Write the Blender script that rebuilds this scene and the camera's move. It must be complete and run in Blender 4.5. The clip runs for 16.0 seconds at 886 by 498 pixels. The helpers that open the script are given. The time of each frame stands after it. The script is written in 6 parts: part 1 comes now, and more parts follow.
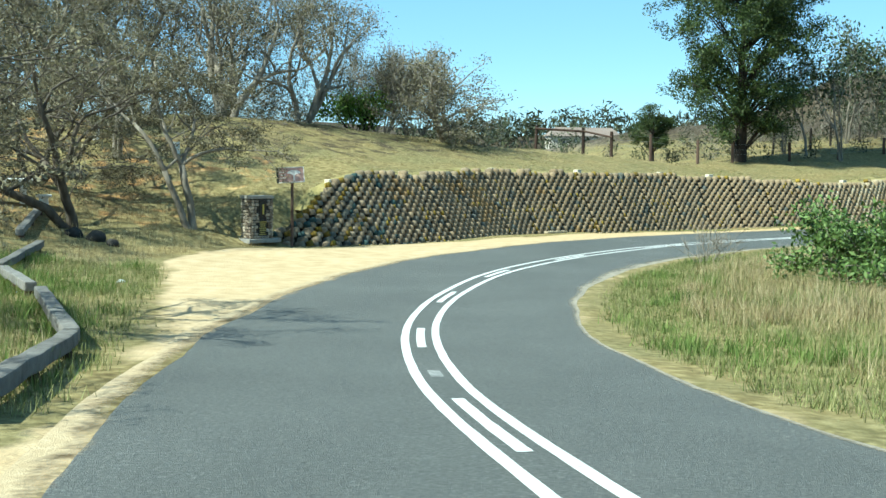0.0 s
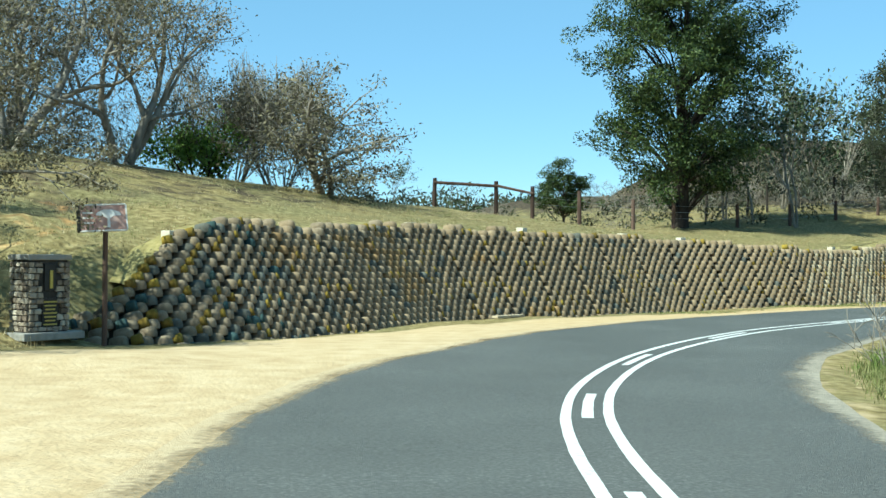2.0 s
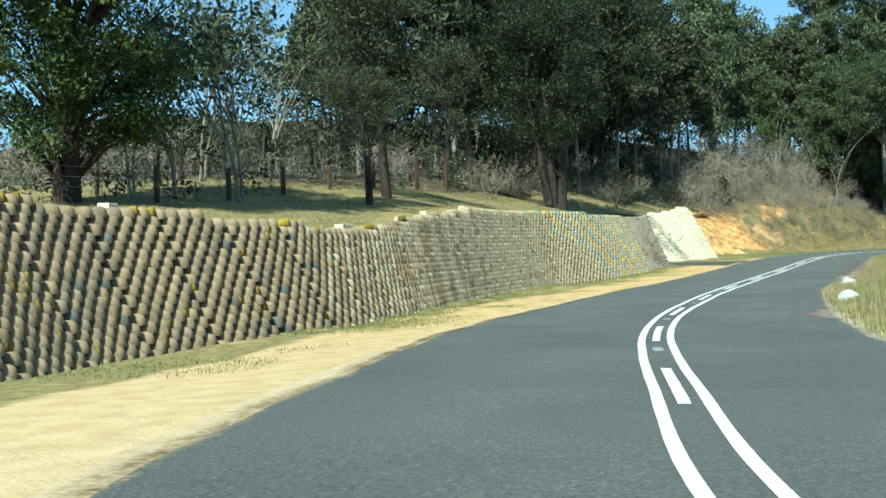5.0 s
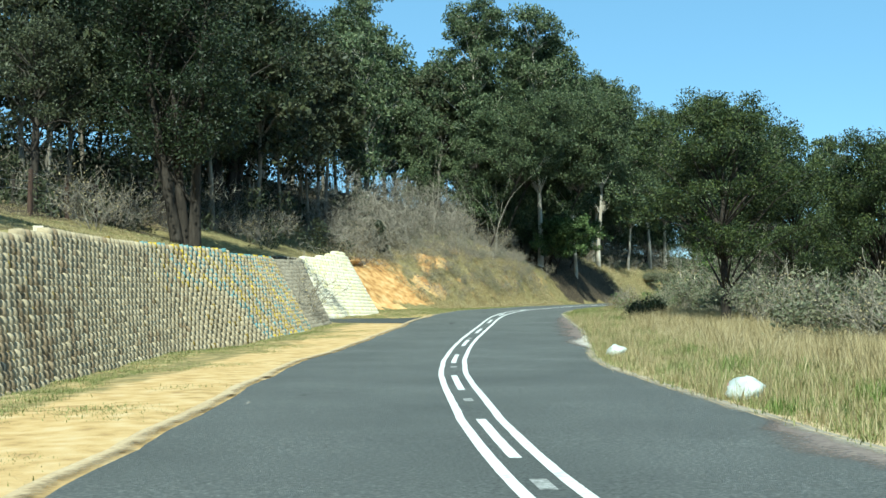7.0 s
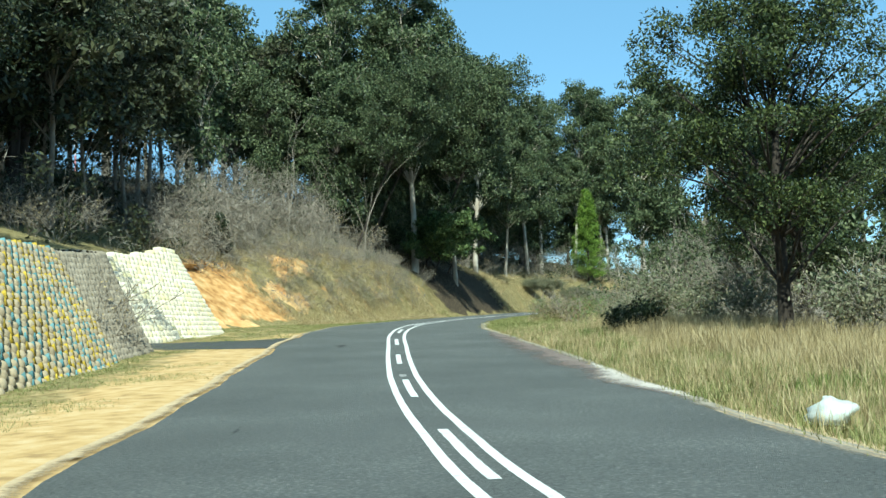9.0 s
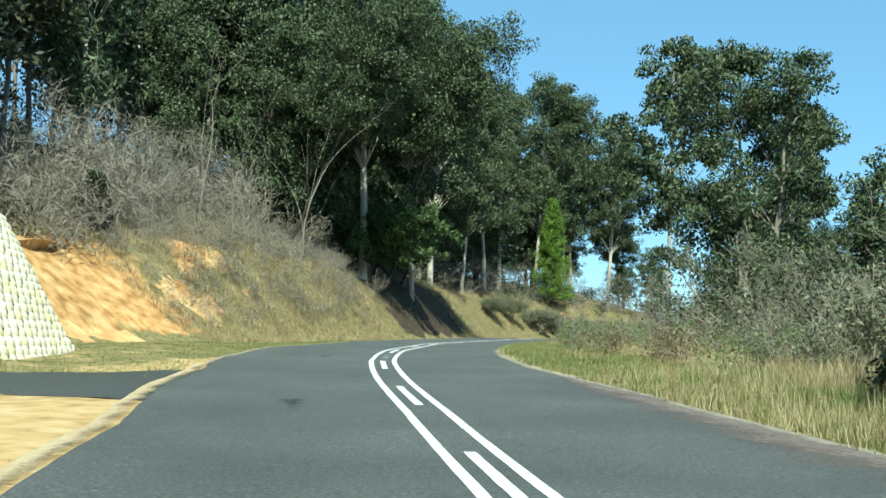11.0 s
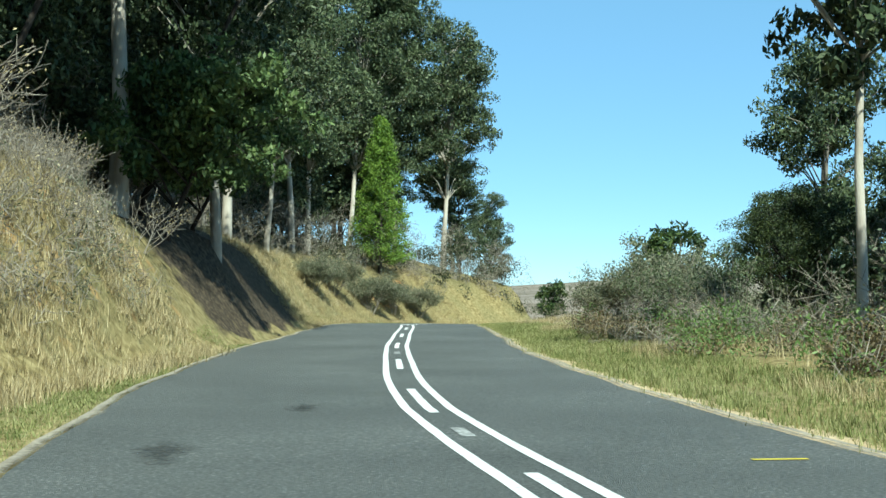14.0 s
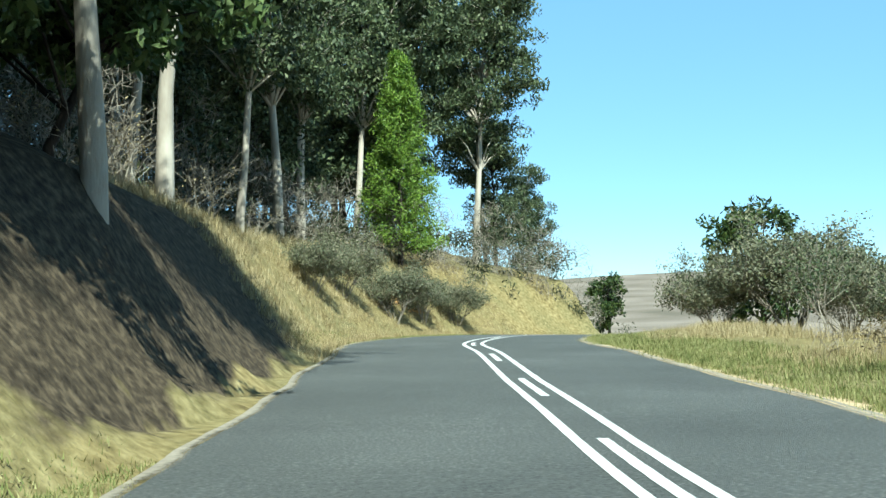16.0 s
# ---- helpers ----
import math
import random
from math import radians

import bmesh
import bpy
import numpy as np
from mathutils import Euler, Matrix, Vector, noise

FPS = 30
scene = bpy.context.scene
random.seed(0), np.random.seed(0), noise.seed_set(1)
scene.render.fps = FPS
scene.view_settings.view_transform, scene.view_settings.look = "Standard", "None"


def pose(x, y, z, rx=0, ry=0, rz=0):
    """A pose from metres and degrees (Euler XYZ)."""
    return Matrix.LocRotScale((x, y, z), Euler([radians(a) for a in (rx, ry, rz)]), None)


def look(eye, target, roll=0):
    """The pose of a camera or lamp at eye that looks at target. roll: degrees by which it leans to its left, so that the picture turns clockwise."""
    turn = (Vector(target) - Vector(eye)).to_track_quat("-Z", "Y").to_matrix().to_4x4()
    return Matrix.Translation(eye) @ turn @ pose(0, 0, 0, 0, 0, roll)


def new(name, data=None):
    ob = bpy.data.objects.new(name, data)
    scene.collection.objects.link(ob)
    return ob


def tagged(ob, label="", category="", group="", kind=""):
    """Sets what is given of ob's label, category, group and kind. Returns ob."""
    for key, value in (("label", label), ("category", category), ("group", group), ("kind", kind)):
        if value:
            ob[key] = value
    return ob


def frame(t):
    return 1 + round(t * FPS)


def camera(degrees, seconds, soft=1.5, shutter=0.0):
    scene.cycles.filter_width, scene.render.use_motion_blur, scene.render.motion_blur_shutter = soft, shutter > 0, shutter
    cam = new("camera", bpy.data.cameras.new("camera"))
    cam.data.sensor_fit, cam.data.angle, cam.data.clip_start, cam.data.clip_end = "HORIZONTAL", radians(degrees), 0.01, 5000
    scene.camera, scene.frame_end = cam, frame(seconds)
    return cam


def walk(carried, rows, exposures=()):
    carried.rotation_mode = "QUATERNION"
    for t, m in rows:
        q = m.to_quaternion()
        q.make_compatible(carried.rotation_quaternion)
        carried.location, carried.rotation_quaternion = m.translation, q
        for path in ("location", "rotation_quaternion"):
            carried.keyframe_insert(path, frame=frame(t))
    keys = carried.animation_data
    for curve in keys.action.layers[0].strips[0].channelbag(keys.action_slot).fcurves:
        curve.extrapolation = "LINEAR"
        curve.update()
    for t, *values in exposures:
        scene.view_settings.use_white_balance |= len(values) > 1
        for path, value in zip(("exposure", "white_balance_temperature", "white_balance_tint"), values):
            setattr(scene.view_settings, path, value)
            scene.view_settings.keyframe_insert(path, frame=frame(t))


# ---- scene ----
# ---- camera and walk ----
cam = camera(38.92, 16.0, soft=1.5)
PATH = [
    (0, (-0.040, 0.000, 2.849), (-0.040, 9.972, 2.098), 0.85),
    (0.5, (-0.750, 4.429, 2.412), (-0.708, 14.401, 1.657), -0.26),
    (1, (-1.561, 9.192, 2.059), (-1.294, 19.157, 1.271), 0.44),
    (1.5, (-2.042, 13.584, 1.808), (-1.342, 23.551, 1.410), 0.58),
    (2, (-2.230, 18.004, 1.607), (-0.801, 27.901, 1.589), 0.65),
    (2.5, (-2.097, 22.198, 1.416), (0.206, 31.926, 1.185), 0.13),
    (3, (-1.577, 26.465, 1.206), (1.756, 35.891, 0.983), -0.69),
    (3.5, (-0.676, 30.121, 1.144), (3.577, 39.170, 1.002), -1.41),
    (3.7, (-0.230, 31.693, 1.128), (4.369, 40.572, 1.150), -1.08),
    (4.6, (2.309, 38.748, 1.110), (7.909, 47.018, 1.120), -1.0),
    (5.2, (5.02, 42.80, 1.12), (11.45, 50.45, 1.10), -0.9),
    (5.8, (8.447, 46.330, 1.130), (15.458, 53.460, 1.090), -0.86),
    (6, (9.458, 47.757, 1.118), (16.734, 54.617, 1.244), -1.06),
    (6.5, (12.181, 51.083, 1.035), (19.952, 57.371, 1.342), -0.33),
    (7, (15.420, 54.383, 0.984), (23.653, 60.045, 1.385), -0.16),
    (7.5, (18.825, 57.420, 0.875), (27.366, 62.596, 1.384), -0.31),
    (8, (22.827, 60.695, 0.801), (31.566, 65.534, 1.258), -1.03),
    (8.5, (26.800, 63.673, 0.788), (35.643, 68.320, 1.251), -1.98),
    (9, (31.098, 66.943, 0.814), (39.998, 71.476, 1.320), -1.50),
    (9.5, (35.068, 69.773, 0.796), (44.027, 74.163, 1.473), -1.05),
    (10, (39.530, 72.870, 0.770), (48.619, 77.021, 1.145), 1.72),
    (10.2, (41.267, 73.951, 0.751), (50.364, 78.070, 1.283), 1.72),
    (12.3, (63.494, 87.643, 1.194), (72.866, 91.068, 1.866), 0.75),
    (12.5, (65.888, 89.118, 1.256), (75.346, 92.272, 2.026), 0.93),
    (13, (72.339, 92.288, 1.403), (81.918, 95.058, 2.156), 0.39),
    (13.5, (78.390, 95.085, 1.520), (88.075, 97.443, 2.316), 0.78),
    (14, (84.207, 97.560, 1.574), (94.018, 99.442, 2.023), 0.34),
    (14.5, (89.878, 99.619, 1.624), (99.725, 101.299, 2.095), -0.17),
    (15, (95.239, 101.431, 1.640), (105.124, 102.815, 2.241), -0.42),
    (15.5, (100.798, 103.126, 1.680), (110.680, 104.556, 2.221), -0.45),
    (16, (106.853, 104.808, 1.791), (116.682, 106.594, 2.232), -0.69),
]
walk(cam, [(t, look(e, g, r)) for t, e, g, r in PATH], [(0, 1.08, 5760, -13), (0.5, 0.92, 5760, -13), (13.4, 0.88, 5760, -13), (15.2, 1.1, 5700, -11), (16, 1.14, 5700, -11)])

# ---- sky, sun, exposure ----
SUN_EL, SUN_DIR = radians(47), Vector((-1.0, -0.52, 0)).normalized()
world = bpy.data.worlds.new("sky")
scene.world = world
world.use_nodes = True
wn = world.node_tree.nodes
sky = wn.new("ShaderNodeTexSky")
sky.sky_type = "NISHITA"
sky.sun_disc = False
sky.sun_elevation = SUN_EL
sky.sun_rotation = math.atan2(SUN_DIR.x, SUN_DIR.y)
sky.altitude = 1500
sky.air_density, sky.dust_density, sky.ozone_density = 0.8, 0.0, 2.5
wn["Background"].inputs["Strength"].default_value = 0.092
# a light even haze over the clear sky
haze = wn.new("ShaderNodeMix")
haze.data_type = "RGBA"
haze.inputs[0].default_value = 0.5
haze.inputs[7].default_value = (2.0, 3.7, 5.4, 1)
world.node_tree.links.new(sky.outputs[0], haze.inputs[6])
world.node_tree.links.new(haze.outputs[2], wn["Background"].inputs["Color"])
sun_data = bpy.data.lights.new("sun", "SUN")
sun_data.energy, sun_data.angle, sun_data.color = 5.0, radians(0.5), (1.0, 0.93, 0.83)
sun = new("sun", sun_data)
sun.matrix_world = look(Vector((0, 0, 60)) + SUN_DIR * math.cos(SUN_EL) * 50 + Vector((0, 0, math.sin(SUN_EL) * 50)), (0, 0, 60))

# ---- materials ----
def material(name, colours, scale=4.0, detail=8.0, rough=0.9, bump=0.3, bump_scale=40.0, big=0.3, big_scale=0.25, objrand=0.0, island=0.0,
             stretch=(1, 1, 1), metal=0.0, translucent=0.0):
    """A surface with grain and larger stains: colours are the stops of a ramp from dark to light."""
    m = bpy.data.materials.new(name)
    m.use_nodes = True
    n, l = m.node_tree.nodes, m.node_tree.links
    b = n["Principled BSDF"]
    co = n.new("ShaderNodeTexCoord")
    mp = n.new("ShaderNodeMapping")
    mp.inputs["Scale"].default_value = stretch
    geo = n.new("ShaderNodeNewGeometry")
    l.new(geo.outputs["Position"], mp.inputs["Vector"])
    fine = n.new("ShaderNodeTexNoise")
    fine.inputs["Scale"].default_value, fine.inputs["Detail"].default_value = scale, detail
    l.new(mp.outputs[0], fine.inputs["Vector"])
    large = n.new("ShaderNodeTexNoise")
    large.inputs["Scale"].default_value, large.inputs["Detail"].default_value = big_scale, 4
    l.new(mp.outputs[0], large.inputs["Vector"])
    mix = n.new("ShaderNodeMath")
    mix.operation = "MULTIPLY_ADD"
    l.new(large.outputs[0], mix.inputs[0])
    mix.inputs[1].default_value = big
    mul = n.new("ShaderNodeMath")
    mul.operation = "MULTIPLY"
    l.new(fine.outputs[0], mul.inputs[0])
    mul.inputs[1].default_value = 1 - big
    l.new(mul.outputs[0], mix.inputs[2])
    last = mix
    if objrand or island:
        src = None
        if objrand:
            src = n.new("ShaderNodeObjectInfo").outputs["Random"]
            amount = objrand
        else:
            src, amount = geo.outputs["Random Per Island"], island
        add = n.new("ShaderNodeMath")
        add.operation = "MULTIPLY_ADD"
        l.new(src, add.inputs[0])
        add.inputs[1].default_value = amount
        sub = n.new("ShaderNodeMath")
        sub.operation = "SUBTRACT"
        l.new(last.outputs[0], sub.inputs[0])
        sub.inputs[1].default_value = amount / 2
        l.new(sub.outputs[0], add.inputs[2])
        last = add
    ramp = n.new("ShaderNodeValToRGB")
    el = ramp.color_ramp.elements
    lo, hi = 0.28, 0.72
    if island or objrand:
        lo, hi = 0.15, 0.85
    for i, c in enumerate(colours):
        p = lo + (hi - lo) * i / max(1, len(colours) - 1)
        e = el[i] if i < 2 else el.new(p)
        e.position = p
        e.color = (*c, 1)
    l.new(last.outputs[0], ramp.inputs[0])
    l.new(ramp.outputs[0], b.inputs["Base Color"])
    b.inputs["Roughness"].default_value = rough
    b.inputs["Metallic"].default_value = metal
    b.inputs["Specular IOR Level"].default_value = 0.3
    if bump:
        bn = n.new("ShaderNodeTexNoise")
        bn.inputs["Scale"].default_value, bn.inputs["Detail"].default_value = bump_scale, 6
        l.new(mp.outputs[0], bn.inputs["Vector"])
        bm_ = n.new("ShaderNodeBump")
        bm_.inputs["Strength"].default_value, bm_.inputs["Distance"].default_value = bump, 0.03
        l.new(bn.outputs[0], bm_.inputs["Height"])
        l.new(bm_.outputs[0], b.inputs["Normal"])
    if translucent:
        tr = n.new("ShaderNodeBsdfTranslucent")
        l.new(ramp.outputs[0], tr.inputs["Color"])
        ms = n.new("ShaderNodeMixShader")
        ms.inputs[0].default_value = translucent
        l.new(b.outputs[0], ms.inputs[1])
        l.new(tr.outputs[0], ms.inputs[2])
        l.new(ms.outputs[0], n["Material Output"].inputs[0])
    return m


M_ASPHALT = material("asphalt", [(0.03, 0.033, 0.032), (0.08, 0.085, 0.081), (0.115, 0.12, 0.114), (0.24, 0.245, 0.23)], 30, 14, 0.85, 0.9, 90, 0.25, 0.35)
# dust worn into the asphalt beside the lay-by
_n, _l = M_ASPHALT.node_tree.nodes, M_ASPHALT.node_tree.links
_at = _n.new("ShaderNodeAttribute")
_at.attribute_name = "worn"
_mul = _n.new("ShaderNodeMath")
_mul.operation = "MULTIPLY"
_mul.inputs[1].default_value = 0.19
_l.new(_at.outputs["Fac"], _mul.inputs[0])
_mix = _n.new("ShaderNodeMix")
_mix.data_type = "RGBA"
_mix.inputs[7].default_value = (0.2, 0.195, 0.175, 1)
_l.new(_mul.outputs[0], _mix.inputs[0])
_l.new(_n["Color Ramp"].outputs[0], _mix.inputs[6])
_l.new(_mix.outputs[2], _n["Principled BSDF"].inputs["Base Color"])
M_TAR = material("tar_patch", [(0.035, 0.038, 0.035), (0.058, 0.061, 0.057), (0.1, 0.104, 0.097)], 38, 12, 0.75, 0.5, 110)
M_PAINT = material("road_paint", [(0.36, 0.36, 0.35), (0.62, 0.62, 0.6), (0.7, 0.7, 0.68)], 14, 10, 0.7, 0.3, 120, 0.3, 1.2)
M_PAINT_WORN = material("worn_road_paint", [(0.1, 0.1, 0.1), (0.24, 0.24, 0.23), (0.5, 0.5, 0.48)], 18, 10, 0.8, 0.3, 120, 0.2, 2)
M_ORANGE = material("orange_clay", [(0.22, 0.115, 0.05), (0.44, 0.235, 0.085), (0.53, 0.36, 0.16), (0.58, 0.46, 0.26)], 1.9, 14, 0.95, 0.8, 12, 0.55, 0.55)
M_DRY = material("dry_grass", [(0.17, 0.13, 0.06), (0.36, 0.29, 0.15), (0.54, 0.46, 0.28)], 2, 6, 0.9, 0, 1, 0.4, 0.3, island=0.6, translucent=0.25)
M_GREENGRASS = material("green_grass", [(0.085, 0.11, 0.03), (0.19, 0.205, 0.07), (0.36, 0.335, 0.16)], 2, 6, 0.9, 0, 1, 0.4, 0.3, island=0.6, translucent=0.25)
M_BLOCK = material("old_weathered_concrete", [(0.08, 0.06, 0.038), (0.155, 0.12, 0.077), (0.235, 0.185, 0.122), (0.33, 0.265, 0.18)], 9, 10, 0.95, 0.5, 60, 0.4, 0.4, island=0.2)
M_BLOCK_REST = material("weathered_concrete_far", [(0.1, 0.074, 0.044), (0.2, 0.148, 0.088), (0.285, 0.215, 0.132), (0.38, 0.295, 0.185)], 9, 10, 0.95, 0.5, 60, 0.4, 0.4, island=0.2)
M_BLOCK_NEW = material("pale_concrete", [(0.2, 0.16, 0.1), (0.35, 0.285, 0.185), (0.48, 0.4, 0.27)], 9, 10, 0.95, 0.5, 60, 0.4, 0.4, island=0.2)
M_BLOCK_BLUE = material("pale_blue_concrete", [(0.06, 0.12, 0.12), (0.12, 0.24, 0.25), (0.2, 0.34, 0.35)], 9, 10, 0.95, 0.5, 60, 0.4, 0.4, island=0.3)
M_BLOCK_YELLOW = material("yellow_stained_concrete", [(0.2, 0.14, 0.03), (0.42, 0.3, 0.035), (0.6, 0.44, 0.06)], 9, 10, 0.95, 0.5, 60, 0.4, 0.4, island=0.4)
# teal stain, darkened further for the tree shade at the wall's start
M_BLOCK_TEAL_SHADED = material("shaded_teal_stained_concrete", [(0.055, 0.053, 0.042), (0.1, 0.1, 0.082), (0.15, 0.16, 0.135)], 9, 10, 0.95, 0.5, 60, 0.4, 0.4, island=0.4)
M_BLOCK_RUST = material("rust_stained_concrete", [(0.12, 0.075, 0.035), (0.24, 0.155, 0.07), (0.36, 0.25, 0.12)], 9, 10, 0.95, 0.5, 60, 0.4, 0.4, island=0.3)
M_BLOCK_GOLD = material("dull_gold_paint", [(0.08, 0.055, 0.012), (0.19, 0.13, 0.02), (0.32, 0.23, 0.035)], 9, 10, 0.9, 0.4, 60, 0.4, 0.4, island=0.4)
M_BLOCK_DEEP = material("deep_teal_paint", [(0.015, 0.03, 0.03), (0.03, 0.06, 0.058), (0.06, 0.1, 0.095)], 9, 10, 0.85, 0.4, 60, 0.4, 0.4, island=0.4)
M_BLOCK_WHITE = material("white_concrete", [(0.44, 0.39, 0.28), (0.56, 0.51, 0.39), (0.63, 0.585, 0.47)], 9, 10, 0.9, 0.4, 60, 0.4, 0.4, objrand=0.35)
M_BLOCK_CREAM = material("yellowed_white_concrete", [(0.44, 0.38, 0.2), (0.54, 0.48, 0.29), (0.6, 0.545, 0.38)], 9, 10, 0.9, 0.4, 60, 0.4, 0.4, island=0.3)
M_TURF = material("turf", [(0.14, 0.11, 0.04), (0.25, 0.21, 0.08), (0.36, 0.3, 0.14)], 6, 10, 0.95, 0.8, 25, 0.4, 0.5)
M_DARK_BACKING = material("dark_wall_backing", [(0.03, 0.026, 0.018), (0.07, 0.06, 0.04)], 9, 10, 0.95, 0.5, 30)
M_LEAN = material("lean_mortar", [(0.13, 0.11, 0.08), (0.23, 0.2, 0.15), (0.31, 0.275, 0.215)], 5, 12, 0.95, 0.8, 24, 0.4, 0.6)
M_BARK = material("dark_bark", [(0.012, 0.01, 0.008), (0.035, 0.028, 0.022), (0.07, 0.06, 0.05)], 6, 10, 0.95, 0.8, 30, stretch=(1, 1, 0.25))
M_BARK_GREY = material("grey_bark", [(0.1, 0.085, 0.065), (0.2, 0.175, 0.14), (0.32, 0.29, 0.24)], 6, 10, 0.95, 0.7, 30, stretch=(1, 1, 0.25))
M_BARK_BROWN = material("brown_bark", [(0.035, 0.028, 0.021), (0.09, 0.074, 0.057), (0.17, 0.145, 0.115)], 6, 10, 0.95, 0.7, 30, stretch=(1, 1, 0.25))
M_BARK_PALE = material("pale_gum_bark", [(0.2, 0.165, 0.13), (0.4, 0.36, 0.295), (0.56, 0.52, 0.45)], 2.2, 10, 0.85, 0.5, 25, stretch=(1, 1, 0.35))
M_TWIG = material("dry_twigs", [(0.1, 0.085, 0.065), (0.2, 0.175, 0.14), (0.3, 0.27, 0.22)], 4, 4, 0.95, 0, island=0.5)
M_WOOD = material("weathered_timber", [(0.025, 0.015, 0.011), (0.075, 0.046, 0.034), (0.14, 0.09, 0.067)], 5, 10, 0.9, 0.6, 40, stretch=(1, 1, 0.2), objrand=0.4)


def leaf_material(name, colours):
    return material(name, colours, 1.2, 3, 0.55, 0, 1, 0.5, 0.35, island=0.7, translucent=0.18)


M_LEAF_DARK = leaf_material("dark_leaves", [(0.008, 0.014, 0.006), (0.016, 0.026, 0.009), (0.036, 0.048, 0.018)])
M_LEAF_EVER = leaf_material("evergreen_leaves", [(0.012, 0.024, 0.007), (0.034, 0.06, 0.015), (0.1, 0.13, 0.032)])
M_LEAF_GUM = leaf_material("gum_leaves", [(0.018, 0.03, 0.012), (0.052, 0.075, 0.032), (0.145, 0.172, 0.082)])
M_LEAF_WATTLE = leaf_material("wattle_leaves", [(0.018, 0.023, 0.011), (0.04, 0.047, 0.022), (0.085, 0.092, 0.045)])
M_LEAF_ACACIA = leaf_material("acacia_leaves", [(0.06, 0.052, 0.028), (0.135, 0.118, 0.065), (0.26, 0.225, 0.135)])
M_LEAF_PINE = leaf_material("pine_needles", [(0.05, 0.1, 0.011), (0.115, 0.19, 0.022), (0.21, 0.3, 0.045)])
M_LEAF_THICKET = leaf_material("dusty_leaves", [(0.07, 0.08, 0.045), (0.13, 0.14, 0.08), (0.22, 0.21, 0.13)])
M_LEAF_FRESH = leaf_material("fresh_leaves", [(0.05, 0.085, 0.02), (0.1, 0.16, 0.04), (0.18, 0.25, 0.075)])
M_LEAF_VERGE = leaf_material("verge_tree_leaves", [(0.01, 0.018, 0.006), (0.028, 0.044, 0.013), (0.095, 0.115, 0.034)])
M_LEAF_BOUGH = leaf_material("bough_leaves", [(0.028, 0.05, 0.014), (0.07, 0.11, 0.032), (0.16, 0.21, 0.075)])
M_LEAF_RUST = leaf_material("rusty_leaves", [(0.06, 0.048, 0.022), (0.14, 0.105, 0.05), (0.23, 0.175, 0.09)])
M_LEAF_LIME = leaf_material("light_green_leaves", [(0.06, 0.11, 0.012), (0.12, 0.2, 0.03), (0.2, 0.28, 0.06)])


# ---- mesh helpers ----
def mesh_object(name, verts, faces, mat, parent=None, smooth=False):
    me = bpy.data.meshes.new(name)
    me.from_pydata([tuple(v) for v in verts], [], faces)
    me.materials.append(mat)
    if smooth:
        me.polygons.foreach_set("use_smooth", [True] * len(me.polygons))
    ob = new(name, me)
    if parent:
        ob.parent = parent
    return ob


def part(name, bm, mat, parent, label="", smooth=False):
    me = bpy.data.meshes.new(name)
    bm.to_mesh(me)
    bm.free()
    me.materials.append(mat)
    if smooth:
        me.polygons.foreach_set("use_smooth", [True] * len(me.polygons))
    ob = new(name, me)
    ob.parent = parent
    if label:
        ob["label"] = label
    return ob


def thing(name, label, category, at=(0, 0, 0), rz=0, group="", kind=""):
    e = new(name)
    e.matrix_world = pose(*at, 0, 0, rz)
    return tagged(e, label, category, group, kind)


def box_bm(sx, sy, sz, at=(0, 0, 0), bevel=0.01, m=None):
    bm = bmesh.new()
    bmesh.ops.create_cube(bm, size=1, matrix=Matrix.Translation(at) @ Matrix.Diagonal((sx, sy, sz, 1)))
    if bevel:
        bmesh.ops.bevel(bm, geom=bm.edges[:], offset=bevel, segments=2, affect="EDGES", profile=0.6)
    if m:
        bmesh.ops.transform(bm, matrix=m, verts=bm.verts)
    return bm


def rod_bm(a, b, r0, r1, n=8, wob=0.0, rng=None, rings=2):
    """A tapered round bar from a to b with closed ends."""
    a, b = Vector(a), Vector(b)
    bm = bmesh.new()
    d = (b - a).normalized()
    u = d.orthogonal().normalized()
    v = d.cross(u)
    loops = []
    for k in range(rings):
        f_ = k / (rings - 1)
        c = a.lerp(b, f_)
        if wob and rng and 0 < k < rings - 1:
            c = c + u * rng.uniform(-wob, wob) + v * rng.uniform(-wob, wob)
        r = r0 + (r1 - r0) * f_
        loops.append([bm.verts.new(c + (u * math.cos(q) + v * math.sin(q)) * r) for q in [2 * math.pi * i / n for i in range(n)]])
    for p, q in zip(loops, loops[1:]):
        for i in range(n):
            bm.faces.new((p[i], p[(i + 1) % n], q[(i + 1) % n], q[i]))
    bm.faces.new(loops[0][::-1])
    bm.faces.new(loops[-1])
    return bm


